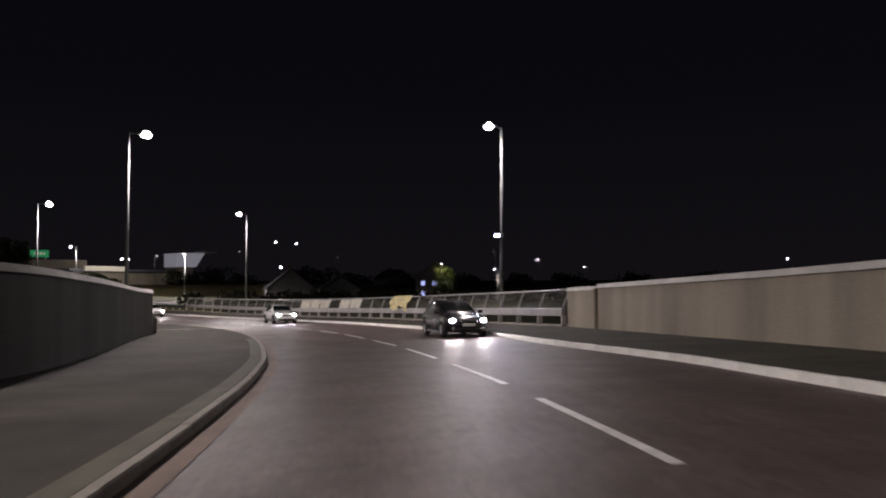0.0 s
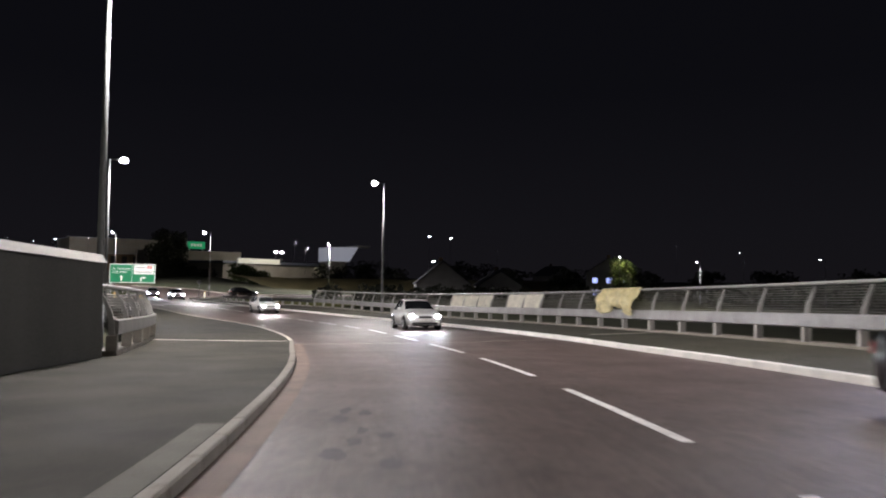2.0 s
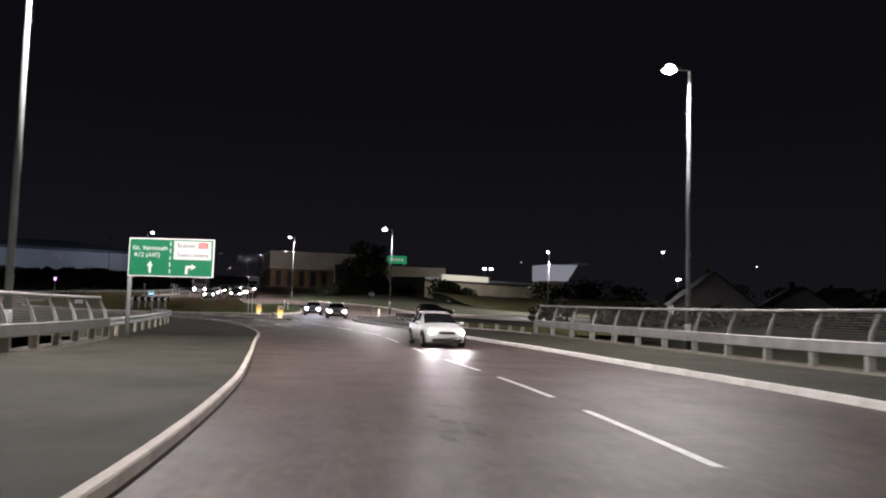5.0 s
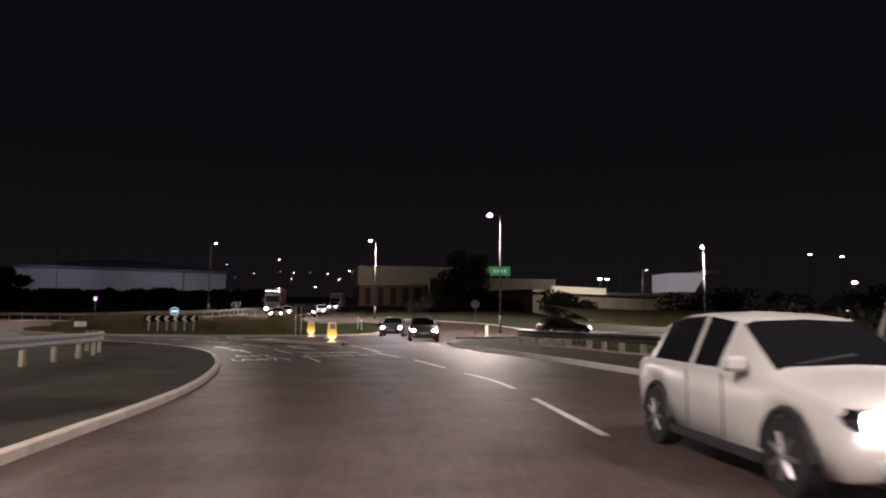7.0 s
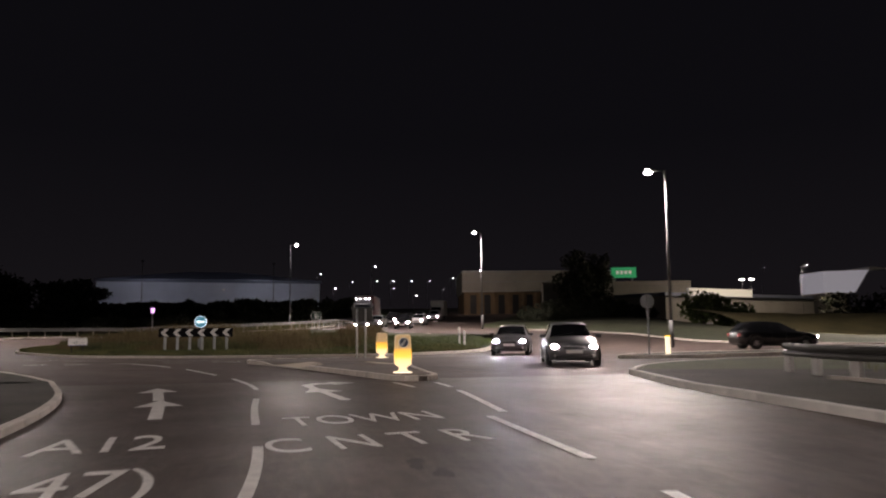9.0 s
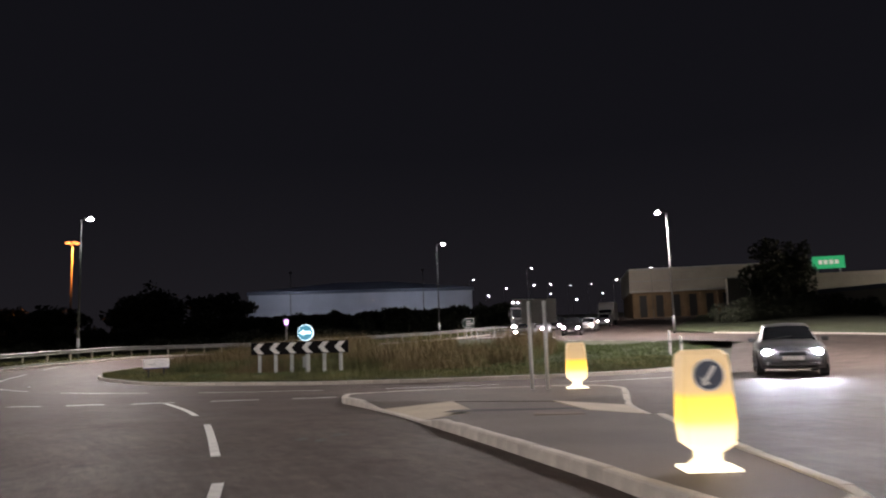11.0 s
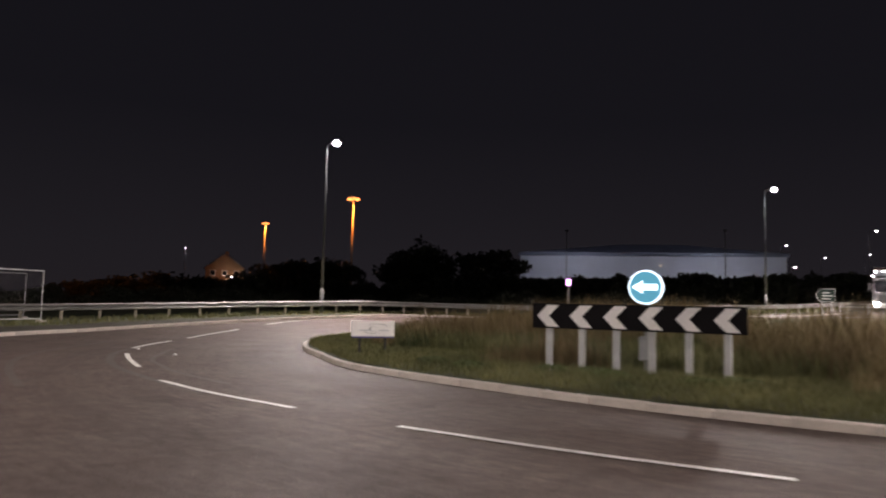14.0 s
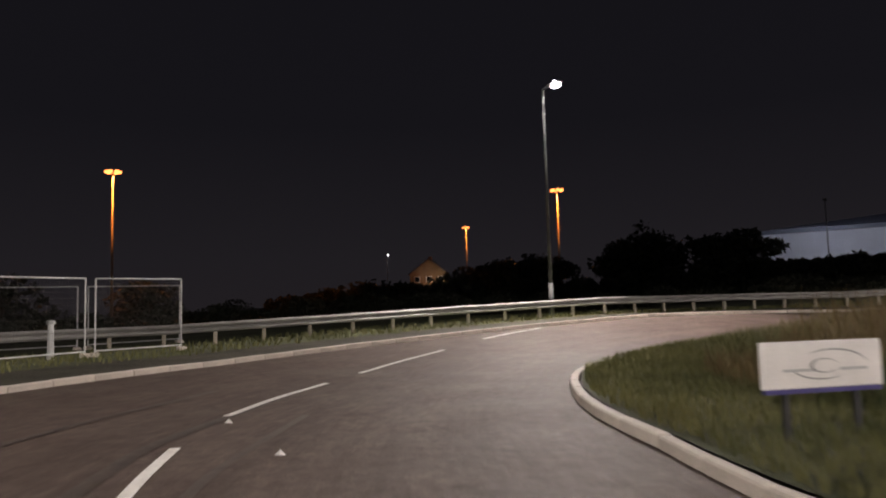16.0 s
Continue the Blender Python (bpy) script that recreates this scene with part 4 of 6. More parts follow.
def bollard(x, y, turn):
    e = tagged(empty("traffic_bollard", pose(x, y, ground_z(x, y) + 0.1, 0, 0, turn)), "glowing yellow and white traffic bollard on the island", "bollard", "island bollards")
    part("foot", boxed(-0.24, 0.24, -0.17, 0.17, 0, 0.04, bevel=0.015), BOLLARD_W, e)

    def shell(zs):
        verts, faces = [], []
        for z, w, d in zs:
            verts += [(-w, -d, z), (-w + 0.04, -d - 0.03, z), (w - 0.04, -d - 0.03, z), (w, -d, z), (w, d, z), (w - 0.04, d + 0.03, z), (-w + 0.04, d + 0.03, z), (-w, d, z)]
        for i in range(len(zs) - 1):
            for j in range(8):
                q, r = i * 8 + j, i * 8 + (j + 1) % 8
                faces.append((q, r, r + 8, q + 8))
        faces += [tuple(range(7, -1, -1)), tuple(range(len(verts) - 8, len(verts)))]
        return verts, faces
    hd = raw("shell", *shell([(0.04, 0.17, 0.10), (0.1, 0.10, 0.08), (0.16, 0.10, 0.08), (0.24, 0.21, 0.12), (0.40, 0.225, 0.13), (0.66, 0.215, 0.125), (0.9, 0.205, 0.12), (0.99, 0.195, 0.11), (1.03, 0.15, 0.08)]),
             BOLLARD, e, "lit shell, amber above a white foot")
    part("sign_ring", disc(bmesh.new(), 0.135, -0.17, -0.15, 0.82), WHITE, hd)
    part("sign_face", disc(bmesh.new(), 0.118, -0.176, -0.171, 0.82), mat("dull_blue", (0.10, 0.12, 0.17), 0.4), hd)
    c = Matrix.Translation((0, -0.178, 0.82)) @ Matrix.Rotation(radians(35), 4, "Y")
    bm = boxed(-0.02, 0.02, -0.003, 0.001, -0.06, 0.09, m=c)
    v = [bm.verts.new(c @ Vector(q)) for q in ((-0.055, -0.003, -0.05), (0.055, -0.003, -0.05), (0, -0.003, -0.11))]
    bm.faces.new(v)
    part("sign_arrow", bm, WHITE, hd)
    return e


bollard(-5.75, 57.6, 22)
bollard(-8.93, 67.25, 202)
for x, y in ((-8.4, 84.2), (-7.8, 82.4)):
    e = tagged(empty("marker_post", pose(x, y, island_z(x, y))), "slim white marker post on the grass", "marker post", "marker posts")
    part("post", boxed(-0.055, 0.055, -0.035, 0.035, -0.1, 1.15 if y > 84 else 0.95, bevel=0.02), WHITE, e)
    part("band", boxed(-0.075, 0.075, -0.045, 0.045, 0.62, 0.72), GREY, e)
e = tagged(empty("island_sign", Matrix.Translation((-9.89, 66.95, ground_z(-9.8, 66.7) + 0.1)) @ Matrix.Rotation(radians(8), 4, "Z")), "grey sign plate seen from behind on two posts", "road sign")
for x in (0.0, 0.35):
    part("post", rodded((x, 0, -0.1), (x, 0, 2.0), 0.04, seg=12), PALESTEEL, e, shade=True)
part("plate", boxed(-0.18, 0.62, 0.05, 0.07, 1.5, 2.05, bevel=0.005), DARKSTEEL, e)
part("clip", boxed(-0.16, 0.6, 0.02, 0.05, 1.9, 1.94), DARKSTEEL, e)
for x, y, h, turn in ((1.9, 70.3, 2.6, 10),):
    e = tagged(empty("small_sign", pose(x, y, ground_z(x, y) + 0.05, 0, 0, turn)), "small round sign seen from behind on a grey post", "road sign")
    part("post", rodded((0, 0, 0), (0, 0, h), 0.04, seg=10), GREY, e)
    part("plate", disc(bmesh.new(), 0.3, 0.045, 0.06, h - 0.3), GREY, e)
e = tagged(empty("marker_bollard", pose(2.7, 70.6, ground_z(2.7, 70.6) + 0.1)), "small glowing amber marker on the kerb's corner", "bollard")
part("body", boxed(-0.1, 0.1, -0.06, 0.06, 0, 0.75, bevel=0.02), BOLLARD_W, e)
part("top", boxed(-0.09, 0.09, -0.05, 0.05, 0.75, 0.8, bevel=0.01), BOLLARD_Y, e)
e = tagged(empty("beacon_post", pose(-44.3, 107.3, ground_z(-44.3, 107.3))), "slim post with a pinkish glowing head", "beacon")
part("post", rodded((0, 0, 0), (0, 0, 2.3), 0.09, 0.08, 12), RENDER, e)
part("head", rodded((0, 0, 2.3), (0, 0, 2.75), 0.16, 0.2, 14), LAMP_P, e, "pinkish lit head")
part("cap", boxed(-0.35, 0.2, -0.08, 0.08, 2.82, 2.9), GREY, e)
part("neck", rodded((0, 0, 2.7), (0, 0, 2.85), 0.05, seg=8), GREY, e)

# flag-shaped direction sign and guard rail at the northern exit
FLAG = mat("flag_sign_green", (0.012, 0.035, 0.028), 0.4, var=0.2)
z0 = ground_z(-29.4, 115.3)
e = tagged(empty("flag_sign", pose(-29.4, 115.3, z0, 0, 0, 24)), "dark green flag-shaped direction sign on two posts", "road sign")
for x in (-0.18, 0.36):
    part("post", rodded((x, 0.06, -0.1), (x, 0.06, 2.05), 0.04, seg=10), PALESTEEL, e, shade=True)
bm = bmesh.new()
outline = [(-0.36, 1.2), (0.55, 1.2), (0.55, 2.05), (-0.36, 2.05), (-0.58, 1.63)]
lo = [bm.verts.new((x, -0.015, z)) for x, z in outline]
hi = [bm.verts.new((x, 0.015, z)) for x, z in outline]
bm.faces.new(lo), bm.faces.new(hi[::-1])
for k in range(5):
    bm.faces.new((lo[k], hi[k], hi[(k + 1) % 5], lo[(k + 1) % 5]))
bmesh.ops.recalc_face_normals(bm, faces=bm.faces)
plate = part("plate", bm, FLAG, e)
for a, b in (((-0.36, 1.2), (0.55, 1.2)), ((0.55, 1.2), (0.55, 2.05)), ((0.55, 2.05), (-0.36, 2.05)), ((-0.36, 2.05), (-0.58, 1.63)), ((-0.58, 1.63), (-0.36, 1.2))):
    part("border", rodded((a[0], -0.02, a[1]), (b[0], -0.02, b[1]), 0.022, seg=6), WHITE, plate, "white border")
for k, w in enumerate((0.5, 0.62, 0.44)):
    part("word_bar", boxed(-0.2, -0.2 + w, -0.022, -0.016, 1.36 + 0.2 * k, 1.43 + 0.2 * k), WHITE, plate)


def guard_rail(a, b, panels):
    """Pedestrian guard rail with upright bars."""
    a, b = np.array(a, float), np.array(b, float)
    e = tagged(empty("guard_rail", pose(a[0], a[1], ground_z(*a) + 0.08, 0, 0, math.degrees(math.atan2(b[1] - a[1], b[0] - a[0])))), "pale grey pedestrian guard rail at the junction", "guard rail", kind="structure")
    w = float(np.linalg.norm(b - a)) / panels
    for k in range(panels + 1):
        part("post", boxed(k * w - 0.035, k * w + 0.035, -0.035, 0.035, -0.3, 1.06, bevel=0.008), PALESTEEL, e)
    for k in range(panels):
        for z in (0.12, 0.8, 1.0):
            part("rail", boxed(k * w + 0.04, (k + 1) * w - 0.04, -0.022, 0.022, z - 0.025, z + 0.025), PALESTEEL, e)
        for q in range(1, 10):
            part("bar", rodded((k * w + w * q / 10, 0, 0.14), (k * w + w * q / 10, 0, 0.79), 0.01, seg=6), GREY, e)


guard_rail((-28.6, 115.6), (-25.6, 116.8), 2)

# ---- site fence behind the barrier ----
fence = tagged(empty("site_fence"), "wire mesh site fence panels with tubular frames", "fence", kind="structure")


def fence_panel(a, b):
    a, b = np.array(a, float), np.array(b, float)
    p = empty("fence_panel")
    p.parent = fence
    za, zb = ground_z(*a) + 0.12, ground_z(*b) + 0.12
    q = lambda u, h: (*(a + (b - a) * u), za + (zb - za) * u + h)
    bm = bmesh.new()
    for s, t in (((0.02, 0), (0.02, 2.15)), ((0.98, 0), (0.98, 2.15)), ((0.02, 2.15), (0.98, 2.15)), ((0.02, 0.15), (0.98, 0.15))):
        rod(bm, q(*s), q(*t), 0.021, seg=8)
    part("frame", bm, STEEL, p)
    vs, fs = [], []
    du, dn = 0.0016 / float(np.linalg.norm(b - a)), 0.0016

    def wire(s, t, horizontal):
        n0 = len(vs)
        for u, h in (s, t):
            for e1, e2 in ((-1, -1), (1, -1), (1, 1), (-1, 1)):
                c = q(u + (0 if horizontal else e1 * du), h + (e1 * dn if horizontal else 0))
                vs.append((c[0] + e2 * dn, c[1], c[2]))
        fs.extend((n0 + m, n0 + (m + 1) % 4, n0 + 4 + (m + 1) % 4, n0 + 4 + m) for m in range(4))
    for k in range(1, 42):
        wire((0.02 + 0.96 * k / 42, 0.15), (0.02 + 0.96 * k / 42, 2.15), False)
    for k in range(1, 11):
        wire((0.02, 0.15 + 2.0 * k / 11), (0.98, 0.15 + 2.0 * k / 11), True)
    raw("wire_mesh", vs, fs, DARKSTEEL, p)
    for u in (0.02, 0.98):
        c = q(u, 0)
        part("block", boxed(c[0] - 0.3, c[0] + 0.3, c[1] - 0.12, c[1] + 0.12, c[2] - 0.12, c[2] + 0.1, bevel=0.03), KERB, p, "concrete fence block")


for a, b in (((-48.0, 73.5), (-47.05, 70.95)), ((-46.98, 70.8), (-44.9, 67.6)), ((-44.8, 67.4), (-42.4, 65.2)), ((-53.5, 74.5), (-52.6, 71.2)), ((-52.6, 71.0), (-51.9, 67.6))):
    fence_panel(a, b)
e = tagged(empty("cone_post", pose(-46.6, 69.9, ground_z(-46.6, 69.9) + 0.1)), "short pale plastic post beside the fence", "post")
part("post", rodded((0, 0, 0), (0, 0, 0.95), 0.09, 0.07, 12), STEEL, e)
part("cap", rodded((0, 0, 0.95), (0, 0, 1.05), 0.12, 0.1, 12), GREY, e)

# ---- cars ----


def car_body(kind):
    """Hatchback shell lofted from the nose to the tail, with open wheel arches; the window faces form a mesh of their own."""
    k = 1.68 / 1.46 if kind == "suv" else 1.0
    # x, sill, shoulder, top, half width, half width at the top
    st = [(2.13, 0.44, 0.57, 0.60, 0.52, 0.44), (2.08, 0.30, 0.64, 0.68, 0.70, 0.58), (1.92, 0.23, 0.71, 0.76, 0.80, 0.66), (1.70, 0.21, 0.79, 0.83, 0.84, 0.70), (1.66, 0.32, 0.80, 0.84, 0.85, 0.70),
          (1.52, 0.58, 0.83, 0.87, 0.86, 0.70), (1.32, 0.66, 0.86, 0.90, 0.87, 0.71), (1.12, 0.58, 0.89, 0.93, 0.875, 0.71), (0.98, 0.32, 0.905, 0.96, 0.88, 0.71), (0.94, 0.20, 0.91, 0.98, 0.88, 0.71),
          (0.22, 0.19, 0.93, 1.37, 0.885, 0.60), (0.10, 0.19, 0.93, 1.40, 0.885, 0.605), (-0.42, 0.19, 0.935, 1.455, 0.885, 0.61), (-0.52, 0.19, 0.935, 1.46, 0.885, 0.61), (-0.96, 0.20, 0.94, 1.45, 0.885, 0.60),
          (-1.00, 0.32, 0.94, 1.45, 0.88, 0.60), (-1.14, 0.58, 0.945, 1.44, 0.88, 0.59), (-1.32, 0.66, 0.945, 1.42, 0.875, 0.58), (-1.50, 0.58, 0.945, 1.395, 0.87, 0.57), (-1.64, 0.32, 0.945, 1.37, 0.86, 0.56),
          (-1.68, 0.23, 0.945, 1.36, 0.86, 0.56), (-2.00, 0.28, 0.93, 1.00, 0.82, 0.62), (-2.10, 0.33, 0.87, 0.92, 0.78, 0.62), (-2.14, 0.46, 0.62, 0.70, 0.70, 0.56)]
    verts, body = [], []
    glass = {"windscreen": [], "rear_screen": [], "front_window": [], "rear_window": [], "front_window_right": [], "rear_window_right": []}
    for x, lo, belt, top, w, wr in st:
        belt, top = belt * k, top * k
        half = [(0.5 * w, lo), (0.95 * w, lo), (w, lo + 0.5 * (belt - lo)), (0.985 * w, belt - 0.06), (0.93 * w, belt), (wr, top - 0.035), (0.85 * wr, top)]
        verts += [(x, -a, z) for a, z in half] + [(x, 0, top + 0.02)] + [(x, a, z) for a, z in half[::-1]]
    n = 15
    for i in range(len(st) - 1):
        x0, x1 = st[i][0], st[i + 1][0]
        for j in range(n):
            q = (i * n + j, i * n + (j + 1) % n, (i + 1) * n + (j + 1) % n, (i + 1) * n + j)
            if 5 <= j <= 8 and x0 == 0.94:
                glass["windscreen"].append(q)
            elif 5 <= j <= 8 and x1 == -2.00:
                glass["rear_screen"].append(q)
            elif j in (4, 9) and x0 <= 0.1 and x1 >= -1.5 and x0 != -0.42:
                glass[("front_window" if x0 > -0.42 else "rear_window") + ("" if j == 4 else "_right")].append(q)
            else:
                body.append(q)
    body += [tuple(range(n - 1, -1, -1)), tuple(range((len(st) - 1) * n, len(st) * n))]
    return verts, body, glass


def car(front, toward, paint, label, kind="hatch", lights=HEAD, power=0.0, group="cars on the road", beam=(1.0, 0.97, 0.92), aim_drop=0.35):
    """front: plan point of the bumper; toward: plan point that it faces."""
    d = Vector((toward[0] - front[0], toward[1] - front[1], 0)).normalized()
    cx, cy = front[0] - d.x * 2.15, front[1] - d.y * 2.15
    z0, zf = ground_z(cx, cy), ground_z(*front)
    pitch = math.atan2(zf - z0, 2.15)
    m = Matrix.Translation((cx, cy, z0 + 0.004)) @ Matrix.Rotation(math.atan2(d.y, d.x), 4, "Z") @ Matrix.Rotation(-pitch, 4, "Y")
    e = tagged(empty("car", m), label, "car", group)
    k = 1.0 if kind != "suv" else 1.68 / 1.46
    v, f, panes = car_body(kind)
    raw("body", v, f, paint, e, shade=True)
    for name, g in panes.items():
        used = sorted({q for fc in g for q in fc})
        raw(name.replace("_right", ""), [v[q] for q in used], [tuple(used.index(q) for q in fc) for fc in g], CARGLASS, e, "dark tinted glass")
    part("underbody", boxed(-2.0, 1.95, -0.6, 0.6, 0.2, 0.5), DARK, e)
    for s in (-1, 1):
        part("door_seam", boxed(0.30, 0.312, s * 0.888 - 0.004, s * 0.888 + 0.004, 0.30, 0.88 * k), DARK, e)
        part("door_seam", boxed(-0.47, -0.458, s * 0.888 - 0.004, s * 0.888 + 0.004, 0.30, 0.88 * k), DARK, e)
        part("sill_trim", boxed(-0.94, 0.92, s * 0.86 - 0.03, s * 0.86 + 0.03, 0.18, 0.27, bevel=0.01), DARK, e)
        for x in (-1.3, 1.32):
            bm = bmesh.new()
            for q in range(9):
                a0, a1 = math.pi * q / 9, math.pi * (q + 1) / 9
                rod(bm, (x + 0.36 * math.cos(a0), s * 0.875, 0.32 + 0.36 * math.sin(a0)), (x + 0.36 * math.cos(a1), s * 0.875, 0.32 + 0.36 * math.sin(a1)), 0.03, seg=6)
            part("wheel_arch", bm, DARK, e)
        part("mirror", boxed(0.62, 0.75, s * 0.95 - 0.1, s * 0.95 + 0.1, 0.93 * k, 1.06 * k, bevel=0.03), paint, e)
        hl = part("headlight_housing", boxed(1.74, 2.06, s * 0.62 - 0.17, s * 0.62 + 0.17, 0.57 * k, 0.74 * k, bevel=0.06), CARGLASS, e, "clear headlight housing")
        bm = bmesh.new()
        bmesh.ops.create_uvsphere(bm, u_segments=14, v_segments=8, radius=1, matrix=Matrix.Translation((2.05, s * 0.62, 0.655 * k)) @ Matrix.Diagonal((0.08, 0.12, 0.085, 1)))
        part("headlight", bm, lights, hl, "bright headlight", shade=True)
        part("fog_lamp", rodded((2.0, s * 0.62, 0.36), (2.13, s * 0.62, 0.36), 0.05, seg=10), GREY, e)
        part("tail_light", boxed(-2.14, -2.02, s * 0.66 - 0.12, s * 0.66 + 0.12, 0.66 * k, 0.84 * k, bevel=0.03), RED, e)
        for x in (-1.3, 1.32):
            wh = part("wheel", rodded((x, s * 0.70, 0.31), (x, s * 0.90, 0.31), 0.31, seg=24), TYRE, e, "black tyre", shade=False)
            bm = rodded((x, s * 0.895, 0.31), (x, s * 0.908, 0.31), 0.06, seg=10)
            for q in range(7):
                a = q * 2 * math.pi / 7
                rod(bm, (x, s * 0.902, 0.31), (x + 0.19 * math.cos(a), s * 0.902, 0.31 + 0.19 * math.sin(a)), 0.022, seg=5)
            part("rim", bm, RIM, wh)
        if power:
            p = m @ Vector((2.2, s * 0.62, 0.65 * k))
            q = m @ Vector((20, s * 0.62 + 0.6, 0.65 - aim_drop))
            spot("headlamp_beam", p, power, beam, 75, 0.9, aim=q, radius=0.08)
    part("grille", boxed(2.06, 2.17, -0.34, 0.34, 0.57, 0.66, bevel=0.02), DARK, e)
    part("bonnet_seam", boxed(2.04, 2.165, -0.36, 0.36, 0.665, 0.68), RIM, e)
    part("wiper", rodded((0.90, -0.5, 1.0 * k), (0.80, 0.1, 1.08 * k), 0.012, seg=5), DARK, e)
    part("lower_grille", boxed(2.0, 2.16, -0.6, 0.6, 0.27, 0.38, bevel=0.02), DARK, e)
    part("number_plate", boxed(2.15, 2.185, -0.26, 0.26, 0.44, 0.55), PLATE, e, "plain pale plate")
    return e


PAINT_DARK = mat("dark_car_paint", (0.018, 0.018, 0.02), 0.22, 0.3, var=0.15, bump=0, spec=0.7)
PAINT_WHITE = mat("white_car_paint", (0.62, 0.62, 0.60), 0.25, var=0.08, bump=0, spec=0.7)
PAINT_SILVER = mat("silver_car_paint", (0.36, 0.37, 0.38), 0.28, 0.5, var=0.1, bump=0)
PAINT_GREY = mat("grey_car_paint", (0.10, 0.10, 0.105), 0.28, 0.4, var=0.1, bump=0)
car((1.6, -37.4), (-2.0, -47.8), PAINT_DARK, "dark hatchback with bright headlights in the oncoming lane", power=110)
car((6.55, -7.6), (5.35, -15.8), PAINT_WHITE, "pale hatchback with bright white headlights in the oncoming lane", power=150, beam=(0.85, 0.92, 1.0))
car((4.75, 24.9), (5.7, 17.2), PAINT_WHITE, "silver-white hatchback with headlights on in the oncoming lane", power=150)
car((-1.2, 62.5), (-0.4, 54), PAINT_GREY, "dark grey hatchback leaving the roundabout, headlights on", lights=HEAD_FAR, power=18)
car((-4.2, 72.5), (-4.0, 60), PAINT_GREY, "car with dazzling bluish headlights at the roundabout", lights=HEAD_COLD, power=110, beam=(0.7, 0.82, 1.0))
car((11.4, 80.6), (18, 82), PAINT_DARK, "dark hatchback on the side road with its headlights on", lights=HEAD_FAR)
for x, y, tx, ty, pt, kd in ((-21.5, 112.5, -20.5, 104, PAINT_GREY, "hatch"), (-18.2, 117.0, -17, 108, PAINT_DARK, "suv"), (-22.5, 121, -21.8, 112, PAINT_SILVER, "hatch"), (-19, 128, -18.6, 118, PAINT_WHITE, "hatch"),
                             (-23.2, 131, -22.8, 120, PAINT_DARK, "suv"), (-23.8, 142, -23.3, 132, PAINT_GREY, "hatch"), (-20.2, 145, -20, 135, PAINT_SILVER, "suv"), (-24.6, 155, -24, 145, PAINT_WHITE, "hatch")):
    car((x - 1.8, y), (tx - 1.8, ty), pt, "car queuing with its headlights on", kd, HEAD_FAR, 0, "queue of cars")


def box_van(x, y, turn):
    """White box van with a separate cab."""
    e = tagged(empty("box_van", pose(x, y, ground_z(x, y) + 0.01, 0, 0, turn)), "white box van standing in the far queue", "van")
    part("cargo_box", boxed(-3.3, 0.7, -1.05, 1.05, 0.75, 3.1, bevel=0.05), PAINT_WHITE, e)
    cab = part("cab", boxed(0.75, 2.5, -0.98, 0.98, 0.45, 1.5, bevel=0.12), PAINT_WHITE, e)
    bm = boxed(0.75, 1.95, -0.92, 0.92, 1.4, 2.2, bevel=0.1)
    part("cab_roof", bm, PAINT_WHITE, cab)
    part("windscreen", boxed(1.9, 1.98, -0.82, 0.82, 1.5, 2.1, bevel=0.02), CARGLASS, cab)
    part("chassis", boxed(-3.2, 2.2, -0.5, 0.5, 0.4, 0.74), DARK, e)
    for s in (-1, 1):
        part("headlight", rodded((2.45, s * 0.72, 0.8), (2.53, s * 0.72, 0.8), 0.1, seg=12), HEAD_FAR, cab, "bright headlight")
        for wx in (-2.2, 1.7):
            wh = part("wheel", rodded((wx, s * 0.72, 0.38), (wx, s * 0.95, 0.38), 0.38, seg=20), TYRE, e)
            part("rim", rodded((wx, s * 0.945, 0.38), (wx, s * 0.96, 0.38), 0.2, 0.16, seg=12), RIM, wh)


box_van(-22.6, 152.5, -88)


